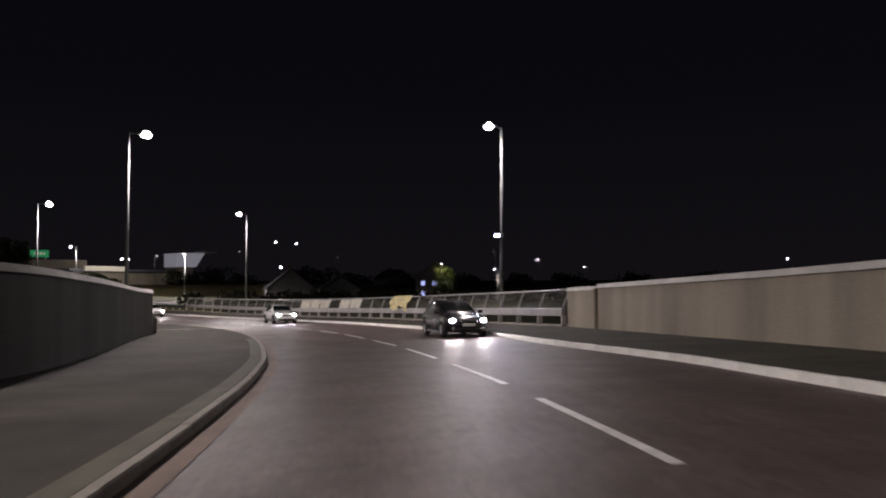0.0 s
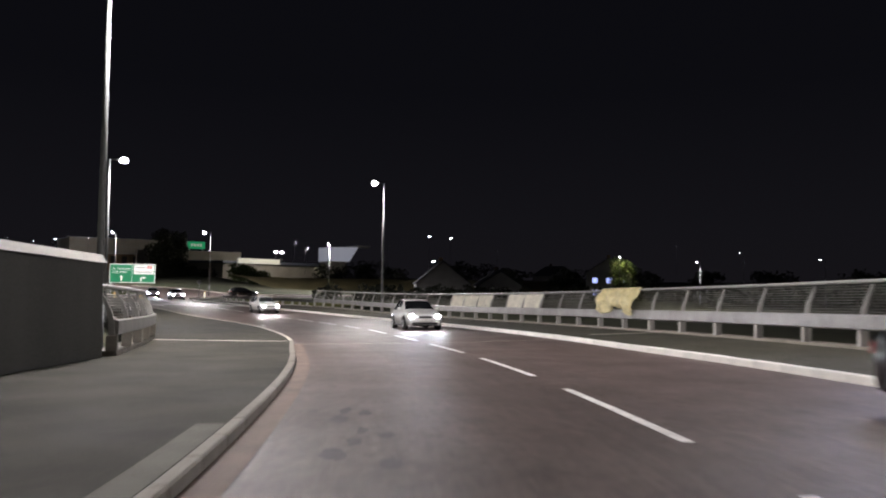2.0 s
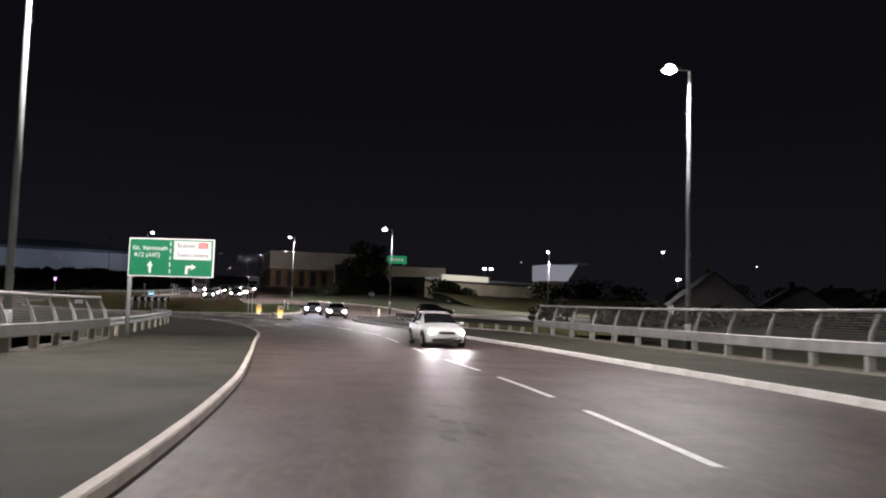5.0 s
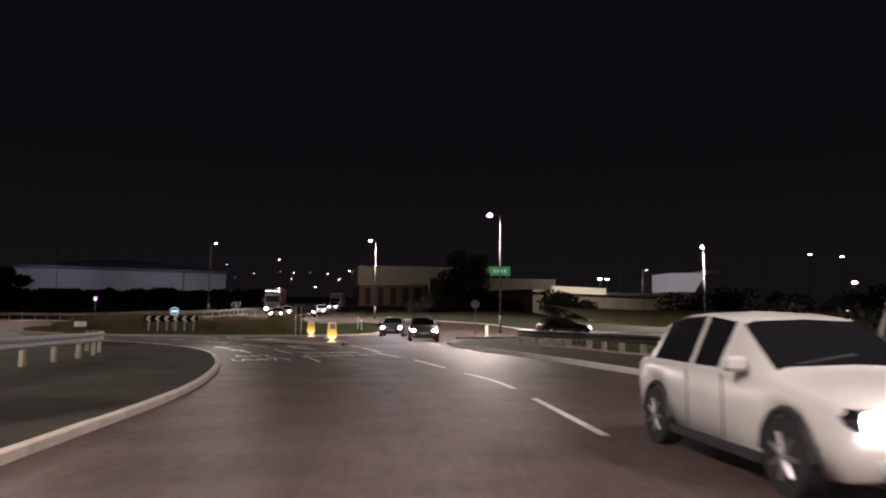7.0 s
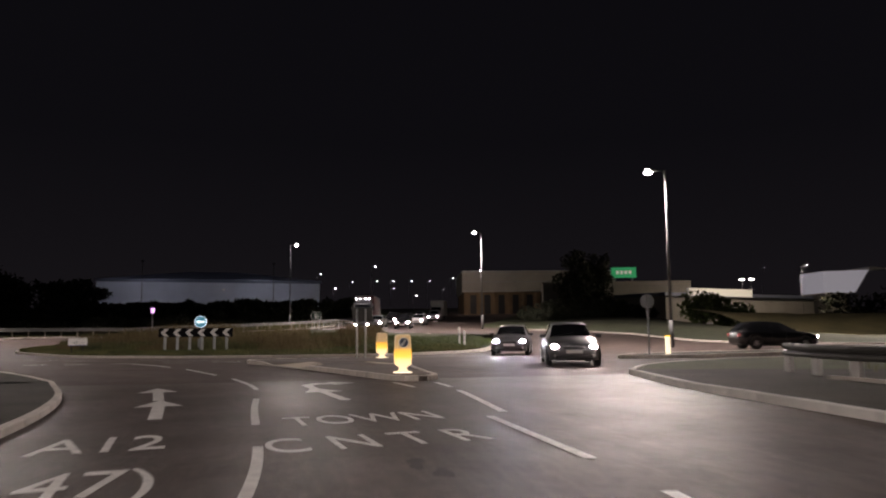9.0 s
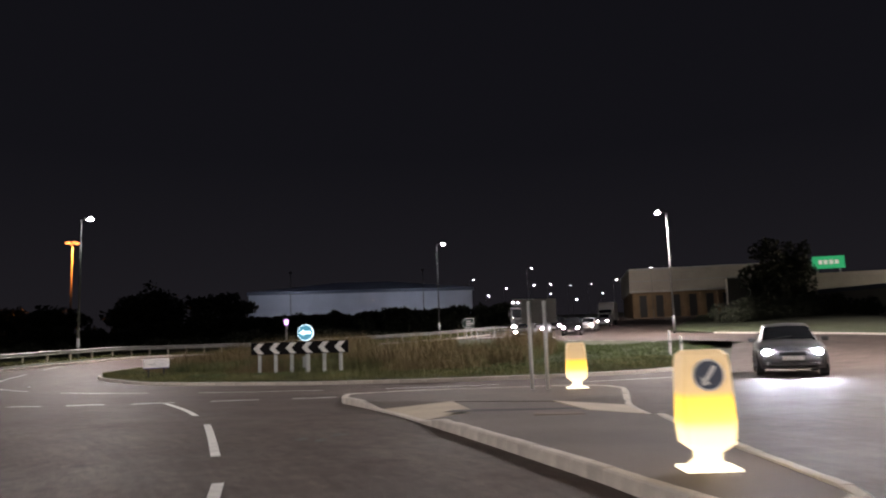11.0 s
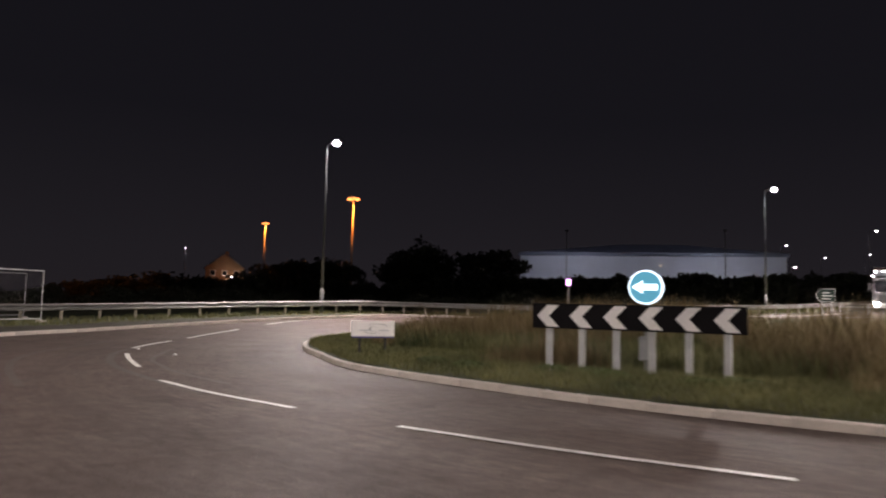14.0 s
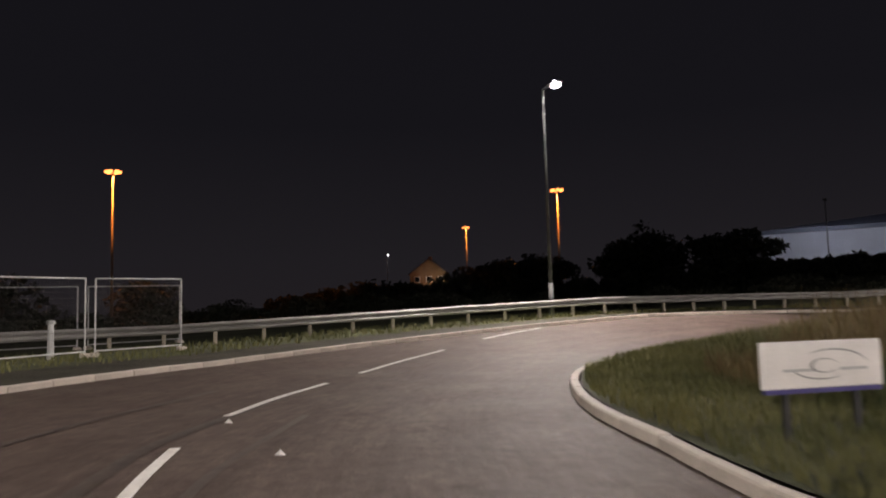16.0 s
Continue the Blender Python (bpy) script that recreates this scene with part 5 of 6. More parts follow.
def lorry(x, y, turn):
    """Tall lorry: cab with roof lamps, dark windscreen and a long dark red trailer."""
    e = tagged(empty("lorry", pose(x, y, ground_z(x, y) + 0.01, 0, 0, turn)), "tall lorry with a dark red trailer and lit roof lamps", "lorry", "queue of cars")
    cab = part("cab", boxed(-2.2, 0, -1.22, 1.22, 0.55, 3.0, bevel=0.12), PAINT_GREY, e, "grey cab")
    part("roof_fairing", boxed(-2.1, -0.35, -1.15, 1.15, 2.95, 3.75, bevel=0.2), PAINT_GREY, cab)
    part("windscreen", boxed(-0.06, 0.03, -1.05, 1.05, 1.75, 2.75, bevel=0.03), CARGLASS, cab)
    part("grille", boxed(-0.04, 0.04, -0.8, 0.8, 0.85, 1.55, bevel=0.03), DARK, cab)
    part("bumper", boxed(-0.1, 0.1, -1.2, 1.2, 0.4, 0.8, bevel=0.05), GREY, cab)
    for s in (-1, 1):
        part("headlight", boxed(0.06, 0.12, s * 0.92 - 0.16, s * 0.92 + 0.16, 0.62, 0.84, bevel=0.02), HEAD_FAR, cab, "bright headlight")
        part("mirror", boxed(-0.25, -0.1, s * 1.42 - 0.12, s * 1.42 + 0.12, 1.9, 2.6, bevel=0.03), DARK, cab)
        part("marker_lamp", boxed(-0.32, -0.24, s * 0.95 - 0.07, s * 0.95 + 0.07, 3.5, 3.6, bevel=0.02), LAMP_FAR, cab, "lit roof lamp")
        part("marker_lamp", boxed(-0.32, -0.24, s * 0.35 - 0.07, s * 0.35 + 0.07, 3.5, 3.6, bevel=0.02), LAMP_FAR, cab, "lit roof lamp")
        for wx in (-1.3, -4.6, -11.0, -12.2):
            wh = part("wheel", rodded((wx, s * 0.85, 0.5), (wx, s * 1.2, 0.5), 0.5, seg=22), TYRE, e)
            part("rim", rodded((wx, s * 1.195, 0.5), (wx, s * 1.215, 0.5), 0.27, 0.22, seg=14), RIM, wh)
    part("chassis", boxed(-13.4, -0.4, -0.45, 0.45, 0.6, 1.05), DARK, e)
    tr = part("trailer", boxed(-13.6, -2.7, -1.25, 1.25, 1.1, 4.0, bevel=0.04), TRAILER, e, "dark red box trailer")
    part("trailer_rail", boxed(-13.6, -2.7, -1.27, 1.27, 4.0, 4.06), GREY, tr)


# lorry stands in for a structure with two round lamps
lorry(-29.6, 134.0, -80)
# ---- buildings and far things ----


def block(e, name, x0, x1, y0, y1, z0, z1, material, label=""):
    return part(name, boxed(x0, x1, y0, y1, z0, z1), material, e, label)


def warehouse():
    z0 = ground_z(-70, 167)
    e = tagged(empty("warehouse", pose(-93.6, 166.2, z0, 0, 0, 29.5)), "long low white-clad warehouse with a shallow blue-grey roof", "warehouse")
    h = 11.7 - z0
    w = block(e, "wall", 0, 44, 0, 40, -1, h - 0.6, CLAD)
    block(e, "fascia", -0.3, 44.3, -0.3, 40.3, h - 0.6, h, ROOF, "dark blue-grey eaves band")
    raw("roof", [(0, 0, h + 0.002), (44, 0, h + 0.002), (44, 40, h + 0.002), (0, 40, h + 0.002), (17, 10, h + 2.3), (28, 10, h + 2.3)], [(0, 1, 5, 4), (1, 2, 5), (2, 3, 4, 5), (3, 0, 4)], ROOF, e)
    block(e, "loading_door", 5.5, 13, -0.12, 0.0, 0, 3.9, DARK, "dark roller door")
    for k in range(22):
        block(w, "rib", k * 2 + 0.95, k * 2 + 1.05, -0.05, -0.001, 2.6, h - 0.65, CLAD)
    for x in (24,):
        block(e, "wall_lamp", x, x + 0.15, -0.3, -0.0, h - 2.2, h - 2.05, WINDOW_LIT, "small lit wall lamp")
    # columns and spots invented to brighten the warehouse wall
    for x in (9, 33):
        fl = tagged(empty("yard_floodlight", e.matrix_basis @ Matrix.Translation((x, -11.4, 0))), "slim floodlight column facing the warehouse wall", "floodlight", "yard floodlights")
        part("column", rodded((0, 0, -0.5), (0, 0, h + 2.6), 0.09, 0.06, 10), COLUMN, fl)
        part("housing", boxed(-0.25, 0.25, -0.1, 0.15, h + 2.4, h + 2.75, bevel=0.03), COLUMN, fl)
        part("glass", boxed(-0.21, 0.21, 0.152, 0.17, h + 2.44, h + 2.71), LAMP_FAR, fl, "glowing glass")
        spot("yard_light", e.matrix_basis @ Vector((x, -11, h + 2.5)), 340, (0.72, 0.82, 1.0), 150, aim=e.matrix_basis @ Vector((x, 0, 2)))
    block(e, "band", 0, 44, -0.07, -0.002, 2.4, 2.6, GREY)


warehouse()


def store():
    z0 = ground_z(-15, 205) - 0.5
    e = tagged(empty("retail_store", pose(-25.5, 200, z0, 0, 0, 12)), "brick retail store with a beige clad upper wall", "store building")
    h = 13.9 - z0
    block(e, "brick_wall", 0, 30, 0, 26, -0.5, h - 4.6, BRICK)
    block(e, "clad_wall", -0.4, 34, -0.7, 27, h - 4.6, h, BEIGE, "beige metal cladding")
    block(e, "coping", -0.5, 34.1, -0.8, 27.1, h, h + 0.2, GREY)
    for k in range(10):
        block(e, "brick_pier", k * 3.2 + 0.2, k * 3.2 + 0.8, -0.5, -0.002, -0.5, h - 4.61, BRICK)
    for k in range(9):
        block(e, "dark_bay", k * 3.2 + 1.4, k * 3.2 + 2.8, -0.05, -0.003, 0.4, h - 5.2, DARK)
    block(e, "clad_band", -0.5, 34.1, -0.78, -0.702, h - 2.4, h - 2.25, GREY)
    block(e, "pale_band", -0.45, 34.05, -0.76, -0.703, h - 4.6, h - 4.25, RENDER, "pale sill band under the cladding")


store()
# fill spots added near distant columns to brighten the store front
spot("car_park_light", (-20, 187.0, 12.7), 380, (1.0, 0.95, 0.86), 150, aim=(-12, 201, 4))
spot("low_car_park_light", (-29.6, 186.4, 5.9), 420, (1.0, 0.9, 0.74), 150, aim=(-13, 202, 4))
e = tagged(empty("green_store_sign", pose(6.6, 189.5, ground_z(6, 190) + 0.4, 0, 0, 8)), "green lit store sign on a dark gantry wall", "store sign")
block(e, "wall", -14, 16, 0.4, 3, -1, 6.2, BEIGE)
block(e, "panel", 0, 5.0, 0.0, 0.35, 6.9, 9.0, GREENLIT, "green lit panel")
for k in range(4):
    block(e, "word_bar", 0.9 + k * 0.85, 1.5 + k * 0.85, -0.05, -0.002, 7.6, 8.35, FASCIA)
for x in (0.6, 4.2):
    block(e, "post", x, x + 0.25, 0.4, 0.65, 6.2, 8.7, GREY)
e = tagged(empty("retail_unit", pose(20.7, 183.7, ground_z(21, 184), 0, 0, 42)), "retail unit with a long lit white fascia board", "store building")
h0 = 8.9 - ground_z(21, 184)
block(e, "wall", -6, 42, 0.5, 16, -1, h0 - 1.9, BEIGE)
block(e, "fascia", 0, 19.5, 0, 0.5, h0 - 1.9, h0 - 0.3, FASCIA, "lit cream fascia board")
block(e, "canopy", -6, 42, -0.6, 0.5, h0 - 2.2, h0 - 1.902, DARK)
block(e, "roof", -6, 42, 0.5, 16, h0 - 1.898, h0 - 1.2, ROOF)
e = tagged(empty("lit_white_building", pose(56.7, 236.5, ground_z(56, 236), 0, 0, 10)), "white building with a floodlit blank gable front", "building")
h0 = 15.4 - ground_z(56, 236)
# no floodlight here: its light is put into the wall as glow
raw("front", [(5.2, 0, h0 - 6.0), (13.2, 0, h0 - 6.0), (17, 0, h0 - 0.2), (5.2, 0, h0 - 0.5), (5.2, 12, h0 - 6.0), (13.2, 12, h0 - 6.0), (17, 12, h0 - 0.2), (5.2, 12, h0 - 0.5)],
    [(0, 1, 2, 3), (1, 5, 6, 2), (5, 4, 7, 6), (4, 0, 3, 7), (3, 2, 6, 7), (0, 4, 5, 1)], WHITEGLOW, e, "floodlit white wall")
block(e, "base", 5.6, 12, 0.3, 11.7, -1, h0 - 6.01, BEIGE)
block(e, "canopy_roof", 17.1, 22, 0, 10, h0 - 0.1, h0 + 0.5, RENDER)


def house(x, y, turn, w, d, eaves, ridge, wall, label, windows=(), lit=None):
    e = tagged(empty("house", pose(x, y, ground_z(x, y) - 0.2, 0, 0, turn)), label, "house", "houses")
    raw("wall", [(0, 0, -0.5), (w, 0, -0.5), (w, d, -0.5), (0, d, -0.5), (0, 0, eaves), (w, 0, eaves), (w, d, eaves), (0, d, eaves), (w / 2, 0, ridge), (w / 2, d, ridge)],
        [(0, 1, 5, 8, 4), (2, 3, 7, 9, 6), (1, 2, 6, 5), (3, 0, 4, 7)], wall, e)
    bm = bmesh.new()
    for s in (0, 1):
        a = [(-0.35 if s == 0 else w + 0.35, -0.3, eaves - 0.2), (w / 2, -0.3, ridge + 0.12), (w / 2, d + 0.3, ridge + 0.12), (-0.35 if s == 0 else w + 0.35, d + 0.3, eaves - 0.2)]
        lo = [bm.verts.new(q) for q in a]
        hi = [bm.verts.new((q[0], q[1], q[2] + 0.15)) for q in a]
        bm.faces.new(lo), bm.faces.new(hi[::-1])
        for k in range(4):
            bm.faces.new((lo[k], hi[k], hi[(k + 1) % 4], lo[(k + 1) % 4]))
    bmesh.ops.recalc_face_normals(bm, faces=bm.faces)
    rf = part("roof", bm, SLATE, e)
    part("chimney", boxed(w / 2 - 0.35, w / 2 + 0.35, d * 0.7, d * 0.7 + 0.7, ridge - 0.4, ridge + 1.0), BRICK, rf)
    for wx, wz, on in windows:
        fr = part("window", boxed(wx, wx + 1.1, -0.06, -0.002, wz, wz + 1.2), WHITE, e)
        part("pane", boxed(wx + 0.08, wx + 1.02, -0.07, -0.062, wz + 0.08, wz + 1.12), on or CARGLASS, fr)


house(41, 86, -18, 10, 9, 2.6, 6.6, RENDER, "grey rendered house with a steep gable roof", ((2, 0.6, None), (6.5, 0.6, None)))
house(53, 84, -18, 8, 8, 2.4, 5.0, RENDER, "low grey rendered house behind the road", ((2, 0.6, None), (5, 0.6, None)))
house(-152, 136.9, 58, 7.6, 10, 6.7, 9.6, BRICK, "brick house front lit orange by street light", ((0.9, 5.0, None), (3.25, 5.0, None), (5.6, 5.0, None)))
e = tagged(empty("wall_lamp", pose(-152, 136.9, ground_z(-152, 136.9), 0, 0, 58)), "small bright lamp on a bracket before the brick house", "wall lamp")
part("bracket", rodded((5.2, 0, 4.6), (5.2, -1.9, 4.75), 0.04, seg=8), GREY, e)
part("lamp", boxed(5.0, 5.4, -2.1, -1.8, 4.6, 4.8, bevel=0.05), LAMP_FAR, e, "bright white lamp")
# orange spot added in place of the masts' light on the house
spot("wall_lamp_light", e.matrix_basis @ Vector((4.4, -3.4, 5.2)), 32, (1.0, 0.42, 0.14), 160, aim=e.matrix_basis @ Vector((3.8, 0, 6.5)))
house(78, 86, -35, 9, 8, 5.2, 8, RENDER, "pale house with bluish lit windows", ((1.2, 3.0, BLUELIT), (4.0, 3.0, BLUELIT), (1.2, 0.6, BLUELIT), (6.5, 3.0, BLUELIT)))
house(92, 200, 0, 10, 9, 5, 8, BRICK, "distant dark brick house with a lit window", ((2, 2.8, WINDOW_LIT),))
house(120, 170, 10, 12, 9, 5, 8, RENDER, "distant dark house among trees", ((3, 2.8, None),))
# lit wall lamps on far buildings
for x, y, z in ((35.6, 207, 11.4), (37.6, 207.5, 11.4), (100, 230, 20), (112, 236, 20), (70, 150, 8)):
    e = tagged(empty("wall_lamp", pose(x, y, z)), "small distant floodlight on a pole", "floodlight", "distant floodlights")
    part("lamp", boxed(-0.4, 0.4, -0.2, 0.2, -0.14, 0.14, bevel=0.06), LAMP_FAR, e)
    part("pole", rodded((0, 0.3, ground_z(x, y) - z), (0, 0.3, 0.1), 0.05, seg=8), COLUMN, e)

# ---- grass bank below the shops ----
BANK = mat("bank_grass", (0.16, 0.15, 0.062), 0.95, var=0.45, scale=0.25, fine=6, bump=0.6, tint=(0.19, 0.155, 0.07))
bank_foot = spline([(22, 127.5), (28, 132.5), (34, 135.3), (46, 137), (70, 131), (100, 124)], 2.0)
bank_top = offset(bank_foot, 13)
n0 = len(bank_foot)
vs = []
for u, (lift, jut) in enumerate(((0.0, 0.0), (0.8, 0.3), (2.2, 0.65), (2.9, 1.0))):
    for k in range(n0):
        x, y = bank_foot[k] + (bank_top[k] - bank_foot[k]) * jut
        vs.append((float(x), float(y), ground_z(*bank_foot[k]) + lift + 0.12 * noise.noise((x * 0.2, y * 0.2, u))))
raw("grass_bank", vs, [(r * n0 + k, r * n0 + k + 1, (r + 1) * n0 + k + 1, (r + 1) * n0 + k) for r in range(3) for k in range(n0 - 1)], BANK, verge, "olive grass bank rising to the shops", shade=True)

# ---- trees, hedges, grass ----
rng = np.random.default_rng(4)


def leaf_cloud(centres, radii, count, size):
    """Small crossed leaf faces scattered in the shells of several clumps."""
    c = np.array(centres, float)
    r = np.array(radii, float)
    pick = rng.integers(0, len(c), count)
    v = rng.normal(size=(count, 3))
    v /= np.linalg.norm(v, axis=1)[:, None]
    rad = r[pick] * (0.55 + 0.5 * rng.random((count, 1)) ** 0.6)
    p = c[pick] + v * rad
    a, b = rng.normal(size=(count, 3)), rng.normal(size=(count, 3))
    a /= np.linalg.norm(a, axis=1)[:, None]
    b -= a * (a * b).sum(1)[:, None]
    b /= np.linalg.norm(b, axis=1)[:, None]
    s = size * (0.6 + 0.8 * rng.random((count, 1)))
    verts = np.stack([p - a * s, p + b * s * 0.55, p + a * s, p - b * s * 0.55], 1).reshape(-1, 3)
    faces = [(4 * i, 4 * i + 1, 4 * i + 2, 4 * i + 3) for i in range(count)]
    return verts, faces


def tree(x, y, high, wide, leaf=LEAF, label="dark leafy tree against the night sky", count=1500, size=0.3, trunk=0.3):
    z0 = ground_z(x, y) if y > 40 else 0.0
    e = tagged(empty("tree", pose(x, y, z0, 0, 0, float(rng.random() * 360))), label, "tree", "trees")
    bm = rodded((0, 0, -0.3), (0.1, 0, high * 0.45), 0.035 * high, 0.02 * high, 9)
    cs, rs = [], []
    for k in range(24):
        a, h = rng.random() * 6.28, high * (trunk + (0.92 - trunk) * rng.random())
        d = wide * 0.5 * (0.25 + 0.75 * rng.random()) * (1.1 - 0.35 * h / high)
        cs.append((d * math.cos(a), d * math.sin(a), h))
        rs.append([wide * 0.22 * (0.7 + 0.7 * rng.random())] * 2 + [high * 0.15 * (0.7 + 0.6 * rng.random())])
        rod(bm, (0.05, 0, high * (0.2 + 0.2 * rng.random())), cs[-1], 0.012 * high, 0.004 * high, 5)
    part("trunk", bm, BARK, e)
    raw("crown", *leaf_cloud(cs, rs, count, size), leaf, e)
    return e


for k in range(30):
    u = k / 29
    x, y = -150 + 95 * u + rng.normal() * 3, 128 + 22 * u + rng.normal() * 4
    big = 8.4 if 0.45 < u < 0.72 else 3.0 if u < 0.22 else 6.0 if u < 0.72 else 3.4
    tree(float(x), float(y), float(big * (0.8 + 0.4 * rng.random())), float(7 + 3 * rng.random()), count=1900, size=0.4, trunk=0.08)
for x, y, h, w in ((-84, 152, 3.2, 9), (-74, 150, 2.8, 8), (-66, 151, 2.6, 8), (-58, 150, 3.0, 9), (-50, 150, 3.3, 8), (-44, 152, 3.6, 9), (-38, 154, 3.4, 7)):
    tree(x, y, h, w, count=2000, size=0.4, trunk=0.06)
for k in range(12):
    tree(-84 - 9 * k + float(rng.normal() * 3), 104 + 3.0 * k + float(rng.normal() * 5), (3.0 if k < 7 else 4.2) + 1.2 * float(rng.random()), 7, count=900, size=0.4, trunk=0.1)
for k in range(8):
    tree(-72 - 12 * k + float(rng.normal() * 3), 50 + 5 * k + float(rng.normal() * 5), 5 + 2 * float(rng.random()), 8, count=700, size=0.45, trunk=0.1)
tree(-1.0, 186, 13.0, 7, label="tall dark tree in front of the store", count=3000, size=0.4, trunk=0.1)
tree(3.5, 188, 12.0, 6, label="tall dark tree in front of the store", count=2500, size=0.4, trunk=0.1)
tree(77, 72.5, 7.2, 5.5, LEAFY, "small tree lit yellow-green by a street lamp", 2600, 0.16, 0.3)
for x, y, h, w in ((17.5, 150, 4.6, 6.5), (22, 153, 3.6, 6), (48, 178, 7, 10), (58, 185, 8, 10), (66, 195, 8.5, 10), (58, 150, 6, 9), (70, 140, 6.5, 10), (84, 130, 6, 10),
                   (96, 120, 6, 10), (108, 108, 6, 10), (118, 95, 6, 10), (122, 78, 6, 10), (126, 60, 6, 10), (128, 40, 6.5, 10), (96, 190, 9, 11), (110, 200, 9, 11)):
    tree(x, y, h, w, LEAFY if x < 36 else LEAF, "round green bush below the shops" if x < 36 else "dark leafy tree against the night sky", count=1400 if x < 36 else 1000, size=0.3 if x < 36 else 0.4, trunk=0.1)
# fill spot added to brighten the retail unit's wall
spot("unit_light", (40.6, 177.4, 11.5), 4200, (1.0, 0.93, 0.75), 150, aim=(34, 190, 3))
spot("tree_lamp", (75.0, 70.5, 7.6), 500, (1.0, 0.95, 0.55), 150)
lp, _ = street_lamp(74.6, 70.2, 7.7, (77, 73), LAMP_FAR, "short street lamp beside a tree, lit", "distant street lamps", arm=0.3, foot=-0.5)


def hedge(points, high, deep, count, label, size=0.3, leaf=None):
    """A continuous bank of leaves along a plan line, with an uneven top."""
    line = spline(points, 1.5)
    cs, rs = [], []
    for x, y in line:
        for _ in range(2):
            h = high * (0.35 + 0.5 * float(rng.random()))
            cs.append((x + rng.normal() * deep * 0.3, y + rng.normal() * deep * 0.3, ground_z(x, y) + h * 0.6))
            rs.append([1.3, 1.3, h * 0.55])
    return tagged(raw("hedge", *leaf_cloud(cs, rs, count, size), leaf or LEAF), label, "hedge", kind="stuff")


hedge([(-170, 118), (-130, 120), (-100, 128), (-75, 140), (-52, 146), (-36, 150)], 4.0, 5, 60000, "long dark bank of scrub behind the roundabout")
hedge([(-63, 58), (-67, 75), (-69, 90), (-67, 106), (-59, 120), (-48, 132)], 1.9, 4, 42000, "low dark scrub behind the crash barrier", 0.12)
hedge([(-7, 138), (-4, 148), (3, 158), (12, 166)], 3.2, 3, 13000, "low scrub bank beside the northern road", 0.2)
hedge([(20, 60), (32, 66), (50, 70), (70, 60), (90, 40), (95, 10)], 2.6, 4, 12000, "dark scrub beyond the bridge parapet", 0.3)


def blades(name, spots, high, material, label, width=0.022):
    """Many thin bent blades of grass, three to a tuft."""
    p = np.array(spots, float)
    n = len(p)
    a = rng.random(n) * 6.283
    h = high * (0.5 + 0.8 * rng.random(n))
    lean = h * (0.15 + 0.45 * rng.random(n))
    w = width * (0.7 + 0.8 * rng.random(n))
    dx, dy = np.cos(a), np.sin(a)
    sx, sy = -dy * w, dx * w
    z = p[:, 2]
    v = np.stack([np.stack([p[:, 0] - sx, p[:, 1] - sy, z - 0.02], 1), np.stack([p[:, 0] + sx, p[:, 1] + sy, z - 0.02], 1),
                  np.stack([p[:, 0] + dx * lean * 0.35 + sx * 0.7, p[:, 1] + dy * lean * 0.35 + sy * 0.7, z + h * 0.6], 1),
                  np.stack([p[:, 0] + dx * lean * 0.35 - sx * 0.7, p[:, 1] + dy * lean * 0.35 - sy * 0.7, z + h * 0.6], 1),
                  np.stack([p[:, 0] + dx * lean, p[:, 1] + dy * lean, z + h], 1)], 1).reshape(-1, 3)
    f = []
    for i in range(n):
        q = 5 * i
        f += [(q, q + 1, q + 2, q + 3), (q + 3, q + 2, q + 4)]
    return tagged(raw(name, v, f, material), label, "grass", kind="stuff")


def island_mound():
    verts, faces = [], []
    rings, seg = 14, 96
    for r in range(rings):
        for s in range(seg):
            a = 2 * math.pi * s / seg
            rad = (island_r(a) - 0.1) * (1 - r / (rings - 1)) + 0.01
            x, y = ISLAND[0] + rad * math.cos(a), ISLAND[1] + rad * math.sin(a)
            verts.append((x, y, island_z(x, y) + 0.04 * noise.noise((x * 0.7, y * 0.7, 0))))
    for r in range(rings - 1):
        for s in range(seg):
            a, b = r * seg + s, r * seg + (s + 1) % seg
            faces.append((a, b, b + seg, a + seg))
    return raw("traffic_island", verts, faces, GRASS, shade=True)


tagged(island_mound(), "grassed central mound of the roundabout", "traffic island", kind="structure")


def island_spots(n, d0, d1, arc=(150, 395)):
    out = []
    for _ in range(n):
        a = radians(arc[0] + (arc[1] - arc[0]) * rng.random())
        r = island_r(a) - d0 - (d1 - d0) * rng.random()
        x, y = ISLAND[0] + r * math.cos(a), ISLAND[1] + r * math.sin(a)
        out.append((x, y, island_z(x, y)))
    return out


blades("short_grass", island_spots(90000, 0.15, 4.2, (190, 330)), 0.15, BLADE, "short rough green grass on the island's edge", 0.006)
tall = [q for q in island_spots(110000, 1.3, 9.5, (150, 330)) if q[0] < -13.5 + noise.noise((q[0] * 0.3, q[1] * 0.3, 7)) * 2 and noise.noise((q[0] * 0.35, q[1] * 0.35, 2)) > -0.45 and not (-28.7 < q[0] < -25.0 and 72.5 < q[1] < 76.6)]
dry = [q for q in tall if noise.noise((q[0] * 0.28, q[1] * 0.28, 11)) > -0.08]
fresh = [q for q in tall if noise.noise((q[0] * 0.28, q[1] * 0.28, 11)) <= 0.02]
lawn = lambda q: -24.6 < q[0] < -17.8 and q[1] < 74.9 + (q[0] + 23.35) * 0.293
deep = lambda q: island_r(math.atan2(q[1] - ISLAND[1], q[0] - ISLAND[0])) - math.hypot(q[0] - ISLAND[0], q[1] - ISLAND[1])
blades("tall_grass", [q for q in dry if 2.0 < deep(q) < 3.4 and not lawn(q)], 0.42, DRYBLADE, "knee-high dry brown grass on the island", 0.007)
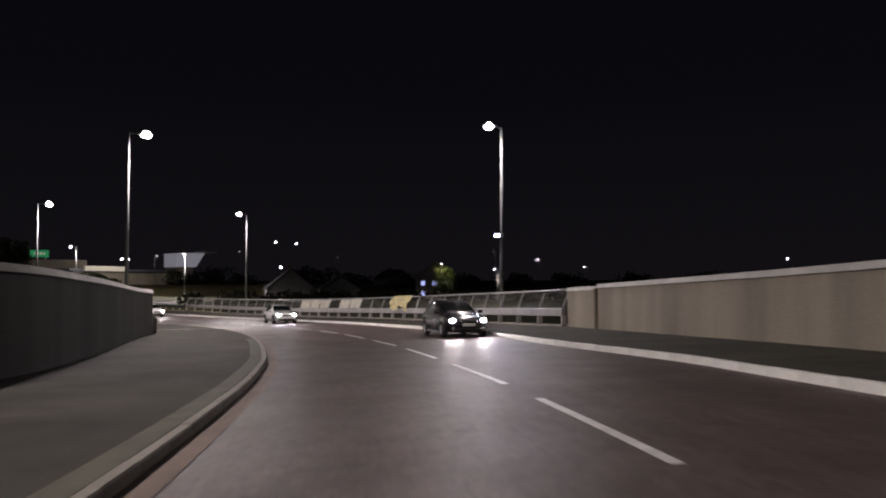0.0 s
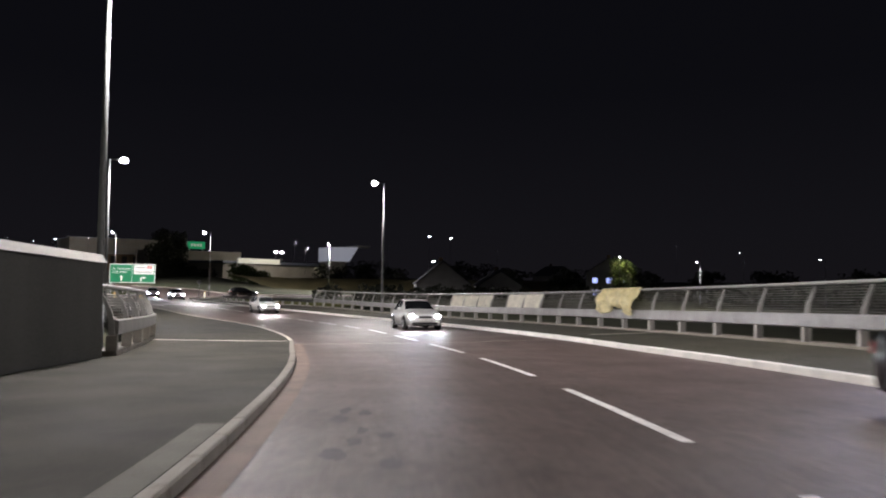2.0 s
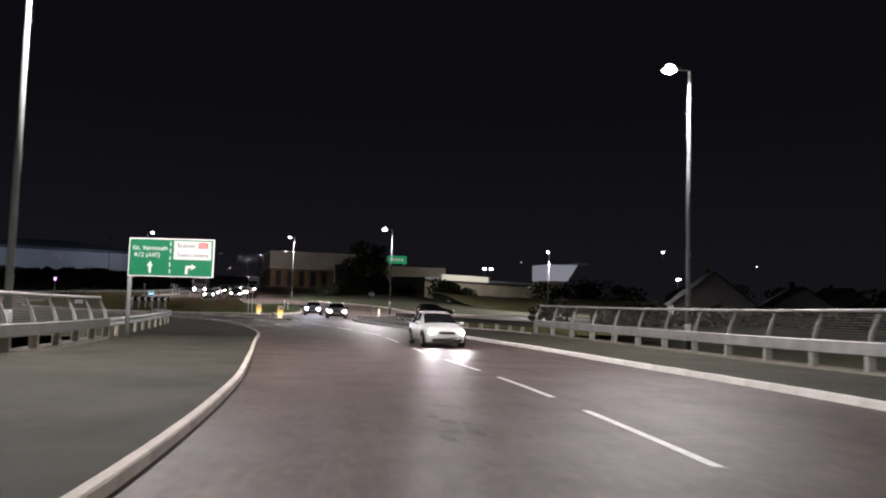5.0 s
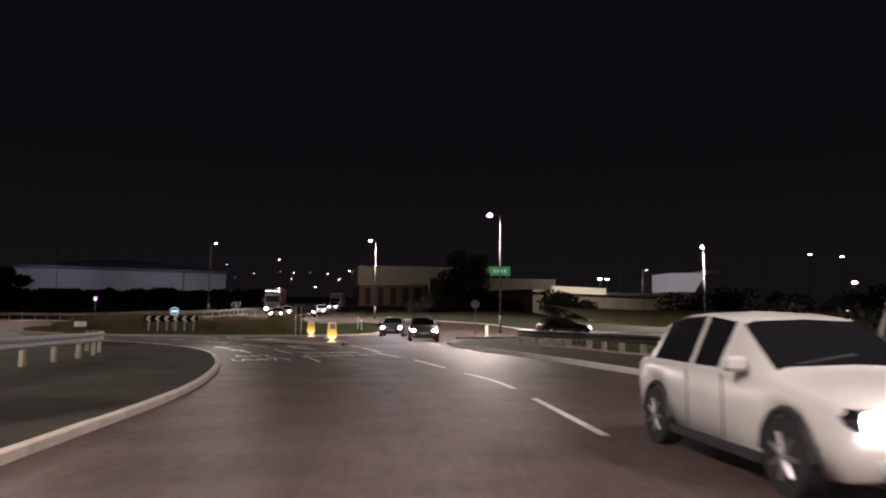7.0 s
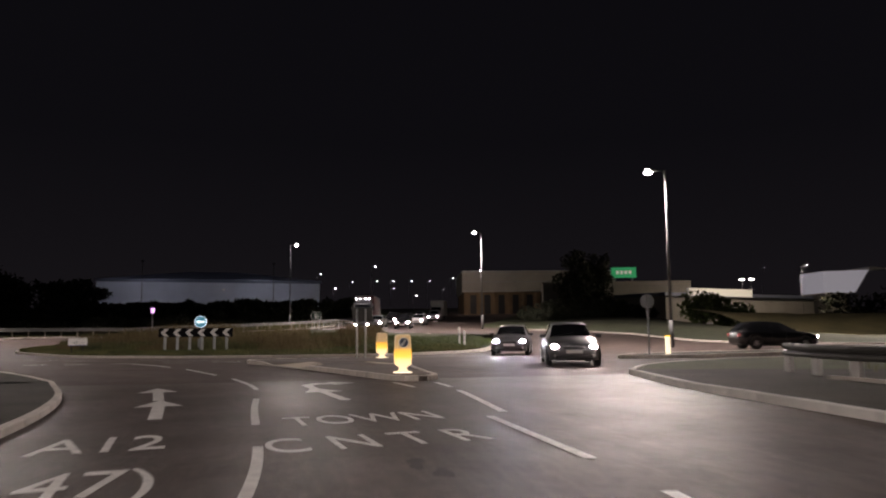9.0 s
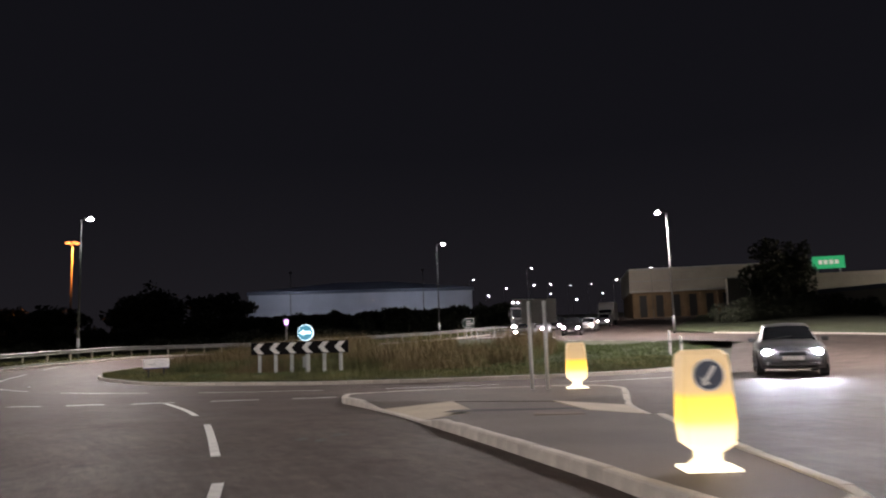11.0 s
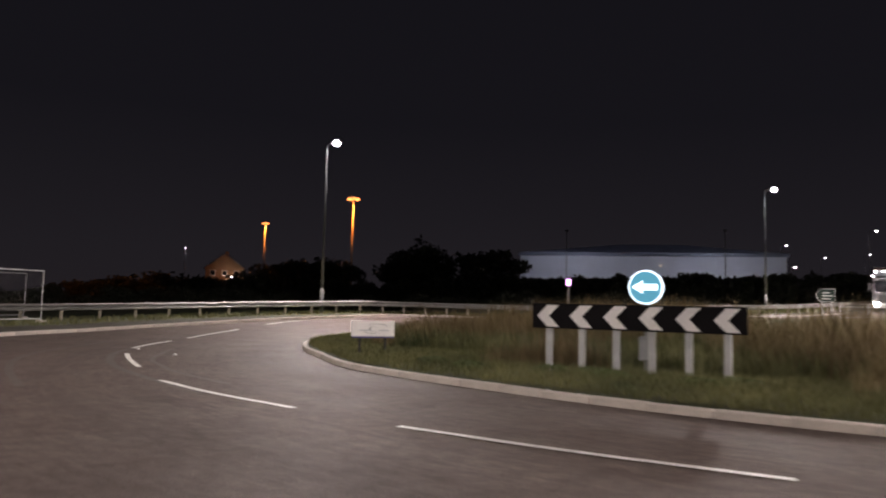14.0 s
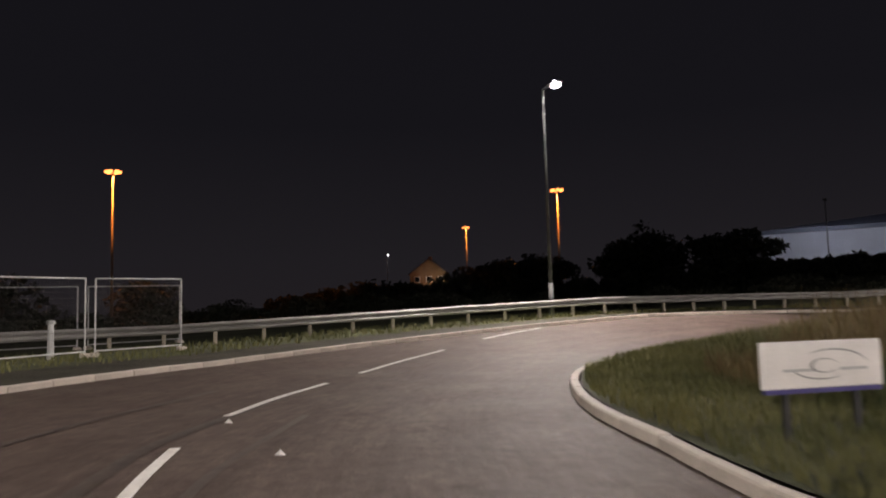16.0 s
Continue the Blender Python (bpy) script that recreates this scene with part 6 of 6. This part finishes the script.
blades("tall_grass", [q for q in dry if deep(q) >= 2.9 and not lawn(q)], 0.72, DRYBLADE, "tall dry brown grass on the island", 0.008)
blades("tall_grass", [q for q in fresh if deep(q) > 2.2 and not lawn(q)], 0.5, BLADE, "tall green weeds on the island", 0.008)
blades("seed_plumes", [q for q in dry if deep(q) > 3.2 and not lawn(q)][::9], 1.05, DRYBLADE, "brown seed plumes above the tall grass", 0.014)
weeds = [(-25.6 + 0.9 * k + 0.4 * math.sin(k * 2.3), 73.75 + 0.12 * k + 0.3 * math.cos(k * 1.7)) for k in range(8)]
tagged(raw("weeds", *leaf_cloud([(x, y, island_z(x, y) + 0.06) for x, y in weeds], [[0.4, 0.3, 0.09]] * len(weeds), 5200, 0.028), LEAFY), "pale leafy weeds in the short grass", "plants", kind="stuff")
low = [q for q in island_spots(30000, 0.2, 9.0, (290, 395)) if q[0] > -15]
raw_leaf = leaf_cloud([(q[0], q[1], q[2] + 0.1) for q in low[::4]], [[0.12, 0.12, 0.1]] * len(low[::4]), 20000, 0.035)
tagged(raw("ground_cover", *raw_leaf, LEAFY), "low leafy green ground cover on the island", "plants", kind="stuff")
vs = []
for k in range(16000):
    i = int(rng.integers(18, len(west_kerb) - 90))
    d = 2.7 + 5.5 * rng.random() ** 1.5
    n0 = normals(west_kerb)[i]
    x, y = west_kerb[i] + n0 * d + rng.normal(size=2) * 0.4
    vs.append((float(x), float(y), ground_z(x, y) + 0.11))
blades("verge_grass", vs, 0.16, BLADE, "short rough grass on the verge behind the barrier", 0.016)
vs = []
for k in range(9000):
    i = int(rng.integers(0, 22))
    base = offset(right_edge[-22:], -0.6 - 6 * float(rng.random()))
    x, y = base[i] + rng.normal(size=2) * 0.35
    vs.append((float(x), float(y), ground_z(x, y) + 0.1))
blades("verge_grass", vs, 0.22, BLADE, "rough grass behind the crash barrier", 0.018)

# ---- kerbs and markings ----


def kerb_mesh(material, top=0.118):
    bm = boxed(-0.455, 0.455, -0.065, 0.075, -0.12, top, bevel=0.018)
    me = bpy.data.meshes.new("kerbstone")
    bm.to_mesh(me)
    bm.free()
    me.materials.append(material)
    return me


KERB_ME, DARK_ME, LIT_ME = kerb_mesh(KERB), kerb_mesh(DARKKERB), kerb_mesh(LITKERB, 0.15)


def kerb_run(name, line, label, side=1, stone=None, low=0.0, drop=None, step=0.92):
    """Kerbstones end to end along a plan line; side: 1 where the footway is to the left."""
    k = tagged(empty(name), label, "kerb", kind="structure")
    s = spline([tuple(q) for q in line[::3]] + [tuple(line[-1])], step)
    for i in range(len(s) - 1):
        a, b = s[i], s[i + 1]
        c = (a + b) / 2
        za, zb = ground_z(*a) - (drop(*a) if drop else 0), ground_z(*b) - (drop(*b) if drop else 0)
        o = bpy.data.objects.new("kerbstone", stone or KERB_ME)
        scene.collection.objects.link(o)
        o.parent = k
        d = b - a
        o.matrix_basis = (Matrix.Translation((c[0], c[1], (za + zb) / 2 + low + float(rng.normal() * 0.003))) @ Matrix.Rotation(math.atan2(d[1], d[0]) + (0 if side > 0 else math.pi), 4, "Z")
                          @ Matrix.Rotation(-math.atan2(zb - za, np.linalg.norm(d)) * side, 4, "Y") @ Matrix.Diagonal((float(np.linalg.norm(d)) / 0.915, 1, 1, 1)))
    return k


joint_at = int(np.argmin(np.abs(left_kerb[:, 1] + 16.5)))
kerb_run("kerb_left", left_kerb[:joint_at + 1], "weathered concrete kerb along the footway", stone=DARK_ME)
kerb_run("kerb_bridge", left_kerb[joint_at:], "pale broad concrete kerb along the footway")
kerb_run("kerb_right", right_kerb, "white painted kerb along the far footway", -1, LIT_ME)
kerb_run("kerb_west", west_kerb[:95], "pale concrete kerb round the roundabout's outer edge")
kerb_run("kerb_east", east_kerb[:40], "pale concrete kerb of the side road", -1)
kerb_run("kerb_north", north_kerb[40:125], "pale concrete kerb on the far side of the junction", -1)
ring_line = spline(ISLAND_EDGE[-3:] + ISLAND_EDGE[:18], 0.4)
kerb_run("kerb_island", ring_line, "pale concrete kerb round the grassed island", 1)

SPLITTER = [(-13.95, 65.75), (-13.85, 65.25), (-13.4, 64.75), (-11.73, 63.2), (-10.25, 61.65), (-8.45, 59.65), (-6.6, 57.5), (-5.7, 56.4), (-5.15, 56.1), (-4.78, 56.4), (-4.85, 57.2), (-6.0, 60.2), (-6.8, 62.6), (-7.4, 64.4),
            (-7.7, 66.0), (-7.95, 67.2), (-8.5, 67.95), (-9.6, 68.0), (-11.3, 67.35), (-12.8, 66.7), (-13.95, 65.75)]
sp = spline(SPLITTER, 0.3)


def sheet_of(ring, z, material, label):
    n = len(ring)
    ob = raw("splitter_island", [(x, y, z) for x, y in ring] + [(x, y, -0.05) for x, y in ring], [tuple(range(n))] + [(i, (i + 1) % n, n + (i + 1) % n, n + i) for i in range(n)], material)
    return tagged(ob, label, "traffic island", kind="structure")


side_of = lambda q, a, b: (b[0] - a[0]) * (q[1] - a[1]) - (b[1] - a[1]) * (q[0] - a[0])
CROSS_N, CROSS_S = ((-11.85, 63.38), (-7.45, 64.4)), ((-10.25, 61.7), (-6.85, 62.75))
north = sorted([tuple(q) for q in sp[:-1] if side_of(q, *CROSS_N) > 0] + list(CROSS_N), key=lambda q: math.atan2(q[1] - 65.9, q[0] + 10.6))
south = sorted([tuple(q) for q in sp[:-1] if side_of(q, *CROSS_S) < 0] + list(CROSS_S), key=lambda q: math.atan2(q[1] - 59.9, q[0] + 7.0))
FLARES = []
for ring, ends in ((north, ((CROSS_N[0], (-10.65, 63.95)), (CROSS_N[1], (-8.7, 64.05)))), (south, ((CROSS_S[0], (-9.55, 62.15)), (CROSS_S[1], (-7.75, 62.48))))):
    for low_end, inner in ends:
        k = ring.index(low_end)
        ring[k] = inner
        close = [q for q in ring if q != inner and math.dist(q, low_end) < 0.75]
        far = min((q for q in ring if q != inner and math.dist(q, low_end) >= 0.75), key=lambda q: math.dist(q, low_end))
        for q in close:
            ring.remove(q)
        FLARES.append((low_end, inner, far))
sheet_of(north, 0.115, SPLIT, "dark paved head of the splitter island")
sheet_of(south, 0.115, SPLIT, "dark paved tail of the splitter island")
# crossing through the island: ramps of buff slabs at both kerbs, asphalt between
LS, LN, MS, MN = (-10.25, 61.7), (-11.85, 63.38), (-9.55, 62.15), (-10.65, 63.95)
RS, RN, NS, NN = (-6.85, 62.75), (-7.45, 64.4), (-7.75, 62.48), (-8.7, 64.05)
lift = lambda ps, zs: [(q[0], q[1], z) for q, z in zip(ps, zs)]
cv = lift((LS, LN, MS, MN, NS, NN, RS, RN), (0.015, 0.015, 0.106, 0.106, 0.106, 0.106, 0.015, 0.015))
tagged(raw("splitter_crossing", cv, [(0, 2, 3, 1), (2, 4, 5, 3), (4, 6, 7, 5)], SPLIT), "asphalt crossing through the splitter island", "traffic island", kind="structure")
for low_end, inner, far in FLARES:
    tagged(raw("island_flare", [(*low_end, 0.02), (*inner, 0.117), (*far, 0.117)], [(0, 1, 2)], SPLIT), "sloping flank of the island beside the crossing", "traffic island", kind="structure")
kerb_run("kerb_splitter", spline(SPLITTER, 0.31), "broad pale kerb round the splitter island", -1, low=0.012, step=0.31,
         drop=lambda x, y: 0.105 * (1 - smooth(0, 1.0, side_of((x, y), *CROSS_N) / 4.5)) * smooth(-1.0, 0, side_of((x, y), *CROSS_S) / 3.5))
for quad in ((LS, MS, MN, LN), (NS, RS, RN, NN)):
    zs = [0.022 if q in (LS, LN, RS, RN) else 0.121 for q in quad]
    t = raw("tactile_paving", lift(quad, zs) + lift(quad, [z - 0.03 for z in zs]), [(0, 1, 2, 3), (0, 4, 5, 1), (1, 5, 6, 2), (2, 6, 7, 3), (3, 7, 4, 0)], BUFF)
    tagged(t, "buff tactile paving slabs at the crossing", "tactile paving", kind="structure")
# shade of the crossing's kerb face, painted as a dark strip
tagged(raw("repair_strip", lift(((-10.02, 61.9), (-9.5, 62.03), (-8.6, 62.3), (-7.8, 62.66), (-8.0, 62.82), (-8.65, 62.64), (-9.6, 62.46), (-9.98, 62.28)), (0.123,) * 8), [tuple(range(8))], mat("fresh_asphalt", (0.03, 0.025, 0.022), 0.8, var=0.3)),
       "dark strip of fresh asphalt across the island", "pavement", kind="structure")
e = tagged(part("drain_cover", boxed(-0.38, 0.38, -0.2, 0.2, -0.02, 0.006, bevel=0.005), CHANNEL), "dull rectangular service cover set in the island", "service cover")
e.matrix_basis = pose(-8.1, 61.95, 0.118, 0, 0, 17)

EAST_SPLITTER = [(0.6, 69.2), (3.2, 69.6), (7.5, 72.2), (13, 76), (12.4, 77.4), (6.5, 75), (2, 72), (0.6, 69.2)]
es = spline(EAST_SPLITTER, 0.4)
n_es = len(es) - 1
tagged(raw("splitter_island", [(x, y, ground_z(x, y) + 0.115) for x, y in es[:-1]] + [(x, y, -0.05) for x, y in es[:-1]],
           [tuple(range(n_es))] + [(i, (i + 1) % n_es, n_es + (i + 1) % n_es, n_es + i) for i in range(n_es)], FOOTWAY), "small kerbed island in the side road", "traffic island", kind="structure")
kerb_run("kerb_side_island", spline(EAST_SPLITTER, 0.31), "pale kerb round the small island", -1, low=0.012, step=0.46)
marks = tagged(empty("road_marking"), "worn white painted road markings", "road marking", kind="structure")


def dash(line, wide=0.12, name="dash", dz=0.006):
    line = np.array(line, float)
    if len(line) < 5:
        n = max(4, int(np.linalg.norm(line[-1] - line[0]) / 0.35) + 1)
        line = spline([tuple(q) for q in line], np.linalg.norm(line[-1] - line[0]) / n)
    v, f = surface(offset(line, wide / 2), offset(line, -wide / 2), dz, 1)
    return raw(name, v, f, PAINT, marks)


cl = spline(CENTRE_LINE, 0.1)
near = lambda q: int(np.argmin(((cl - np.array(q)) ** 2).sum(1)))
starts = [(-10.33, -56.06), (-7.58, -50.65), (-5.15, -45.09), (-2.92, -39.45), (-0.97, -33.68), (0.74, -27.86), (2.05, -21.94), (3.03, -15.95), (3.89, -9.92), (4.54, -3.88), (4.79, 2.2), (4.78, 8.26),
          (4.43, 14.32), (3.9, 20.6), (3.02, 28.6), (2.25, 34.58), (0.72, 40.45), (-1.08, 45.95)]
for q in starts:
    i = near(q)
    if i + 43 <= len(cl) + 8:
        dash(cl[i:i + 43:6], 0.13, "centre_dash")
lane = spline([(-3.0, 41.7), (-4.2, 45.1), (-6.3, 49.6), (-8.12, 53.6), (-10.0, 56.4), (-11.3, 57.95), (-13.9, 60.85), (-15.25, 62.12), (-16.6, 63.28), (-18.42, 64.66)], 0.1)
on_lane = lambda q: int(np.argmin(((lane - np.array(q)) ** 2).sum(1)))
for a, c in (((-3.3, 42.9), (-4.6, 46.4)), ((-5.35, 48.0), (-7.1, 51.6)), ((-8.0, 53.3), (-10.15, 56.55)), ((-11.3, 57.95), (-13.9, 60.85)), ((-15.25, 62.12), (-18.42, 64.66))):
    dash(lane[on_lane(a):on_lane(c) + 1:3], 0.115, "lane_dash")
for a, c in (((-24.3, 63.2), (-23.3, 63.4)), ((-22.45, 63.6), (-21.5, 63.78)), ((-20.85, 63.95), (-19.95, 64.25)), ((-19.2, 64.42), (-18.28, 64.86)), ((-17.45, 65.15), (-16.4, 65.62)), ((-15.6, 65.87), (-14.64, 66.34))):
    dash([a, ((a[0] + c[0]) / 2, (a[1] + c[1]) / 2 + 0.01), c], 0.15, "give_way_dash")
for a in ([(-44.9, 84.9), (-44.1, 83), (-43.2, 81.3)], [(-41.5, 78.9), (-39.95, 76.8), (-38.4, 75.08)], [(-37.2, 73.9), (-35.7, 72.52), (-34.2, 71.38)], [(-26.5, 68.5), (-24.6, 68.35), (-22.6, 68.4)],
          [(-20.75, 68.5), (-18.75, 68.82), (-16.85, 69.28)], [(-15.1, 69.9), (-13.55, 70.5), (-12.1, 71.2)], [(-9.8, 71.9), (-8, 73.4), (-6.5, 75)]):
    dash(a, 0.12, "lane_dash")
dash([(-32.32, 70.42), (-31.0, 69.9), (-29.63, 69.44), (-29.0, 69.25)], 0.11, "lane_hook")
dash([(-5.5, 55.6), (-5.05, 54.9), (-4.7, 54.3)], 0.12, "lane_dash")
dash([(-4.5, 55.7), (-4.2, 55.1), (-3.9, 54.4)], 0.12, "lane_dash")
dash([(-3.6, 53.6), (-2.9, 51.6), (-2.3, 49.8)], 0.14, "lane_dash")


def painted(words, x, y, size, stretch, turn):
    lettering(words, size, PAINT, marks, pose(x, y, ground_z(x, y) + 0.005, 0, 0, turn), "road_lettering", stretch)


painted("(A47)", -5.35, 43.45, 0.85, 1.9, 30)
painted("A12", -6.25, 45.6, 0.85, 1.9, 30)
painted("C N T R", -3.25, 46.4, 0.74, 1.9, 30)
painted("TOWN", -4.0, 48.4, 0.7, 2.0, 30)


def road_arrow(x, y, turn, right=False, size=1.0):
    m = pose(x, y, ground_z(x, y) + (0.011 if right else 0.006), 0, 0, turn) @ Matrix.Diagonal((size, size, 1, 1))
    if right:
        v = [(-0.12, -1.6, 0), (0.1, -1.6, 0), (0.1, 0.05, 0), (0.32, 0.35, 0), (0.62, 0.35, 0), (0.62, 0.0, 0), (1.2, 0.55, 0), (0.62, 1.15, 0), (0.62, 0.75, 0), (0.2, 0.75, 0), (-0.12, 0.3, 0)]
        f = [(0, 1, 2, 10), (2, 3, 9, 10), (3, 4, 8, 9), (5, 6, 7)]
    else:
        v = [(-0.1, -1.5, 0), (0.1, -1.5, 0), (0.1, 0.4, 0), (-0.1, 0.4, 0), (-0.4, 0.4, 0), (0.4, 0.4, 0), (0, 1.6, 0)]
        f = [(0, 1, 2, 3), (4, 5, 6)]
    ob = raw("road_arrow", v, f, PAINT, marks)
    ob.matrix_basis = m


road_arrow(-8.0, 49.6, 30)
road_arrow(-6.1, 52.6, 32)
road_arrow(-7.2, 54.4, 30, True)
road_arrow(-9.6, 52.2, 32)
# steel joint across the bridge deck
for pts, w, dz in (([(-5.4, -13.8), (-3.6, -15.2), (-2.0, -16.3), (-1.45, -16.45)], 0.24, 0.118), ([(-1.25, -16.5), (2, -17.0), (5, -17.25), (8.0, -17.0)], 0.07, 0.007), ([(9.4, -16.8), (11.0, -16.6), (13.2, -16.3)], 0.22, 0.148)):
    j = dash(pts, w, "expansion_joint", dz)
    j.data.materials.clear()
    j.data.materials.append(KERB)
for line, lo, hi, dz, name, m in ((left_kerb[:joint_at + 1], -0.36, -0.07, 0.007, "drain_channel", CHANNEL), (left_kerb[:46], 0.08, 0.36, 0.115, "edging", EDGING)):
    v, f = surface(offset(line, hi), offset(line, lo), dz, 1)
    raw(name, v, f, m, bpy.data.objects["pavement"])
# faint curved tyre marks
TYRE_MARK = mat("tyre_marked_asphalt", (0.066, 0.047, 0.041), 0.66, var=0.5, scale=5, fine=90, bump=0.3)
for pts, w in (([(-36.5, 73.2), (-33.0, 70.52), (-31.6, 69.76), (-30.15, 69.16), (-28.8, 68.8), (-27.0, 68.5), (-24.5, 68.2)], 0.16), ([(-33.6, 72.2), (-30.7, 70.3), (-29.05, 69.75), (-27.85, 69.45), (-25.5, 69.2)], 0.1),
               ([(-37.4, 72.0), (-34.6, 69.6), (-32.2, 68.1), (-29.5, 67.1), (-26.5, 66.4)], 0.14)):
    j = dash(spline(pts, 0.5), w, "tyre_mark", 0.004)
    j.data.materials.clear()
    j.data.materials.append(TYRE_MARK)
# litter
for px, py in ((-31.38, 71.1), (-33.6, 71.2)):
    e = raw("litter", [(x + px, y + py, z + ground_z(px, py)) for x, y, z in ((0, 0, 0.004), (0.11, 0.01, 0.02), (0.1, 0.08, 0.01), (0, 0.07, 0.03), (0.05, 0.04, 0.06))], [(0, 1, 4), (1, 2, 4), (2, 3, 4), (3, 0, 4), (3, 2, 1, 0)], WHITE)
    tagged(e, "crumpled scrap of white paper on the road", "litter")


# ---- oil stains on the lanes ----
STAIN = mat("oil_stained_asphalt", (0.032, 0.025, 0.023), 0.6, var=0.5, scale=6, fine=90, bump=0.3)


def oil_stain(x, y, length, wide, turn, seed):
    """Thin ragged dark patch on the carriageway."""
    ring = []
    for q in range(22):
        a = 2 * math.pi * q / 22
        r = 1 + 0.55 * noise.noise((math.cos(a) * 1.6 + seed, math.sin(a) * 1.6, seed * 0.7))
        u, v = wide * r * math.cos(a) / 2, length * r * math.sin(a) / 2
        t0 = radians(turn)
        px, py = x + u * math.cos(t0) - v * math.sin(t0), y + u * math.sin(t0) + v * math.cos(t0)
        ring.append((px, py, ground_z(px, py) + 0.004))
    return raw("oil_stain", [(x, y, ground_z(x, y) + 0.004)] + ring, [(0, 1 + q, 1 + (q + 1) % 22) for q in range(22)], STAIN, road, "dark oil stain")


STAINS = ((-2.0, 38.4, 0.5, 0.5), (-1.65, 38.35, 0.35, 0.3), (-2.2, 39.75, 0.4, 0.45), (-1.4, 39.3, 0.3, 0.5), (-1.9, 40.85, 0.45, 0.5), (-1.4, 41.1, 0.6, 0.35), (-2.2, 41.1, 0.3, 0.4), (-1.7, 42.0, 0.7, 0.4),
          (-1.45, 42.9, 0.5, 0.35), (-0.7, 35.2, 0.4, 0.5), (-0.75, 37.9, 0.35, 0.3), (-0.3, 33.7, 0.3, 0.4), (-2.6, 45.3, 0.5, 0.3), (-3.4, -30.9, 0.7, 0.3), (-3.6, -32.2, 0.5, 0.25), (-4.0, -33.2, 0.6, 0.3),
          (-10.9, 59.7, 0.5, 0.3), (2.6, 4.0, 0.6, 0.3), (2.6, 5.2, 0.5, 0.25), (1.4, -9.4, 0.6, 0.3))
for k, (x, y, length, wide) in enumerate(STAINS):
    for q in range(3):
        oil_stain(x + 0.22 * math.sin(k * 5 + q * 2.1), y + 0.3 * math.cos(k * 3 + q * 2.4), length * (0.55 + 0.12 * q), wide * (0.45 + 0.15 * ((k + q) % 3)), 15 if y > 0 else -20, k * 1.7 + q * 0.9 + 0.3)
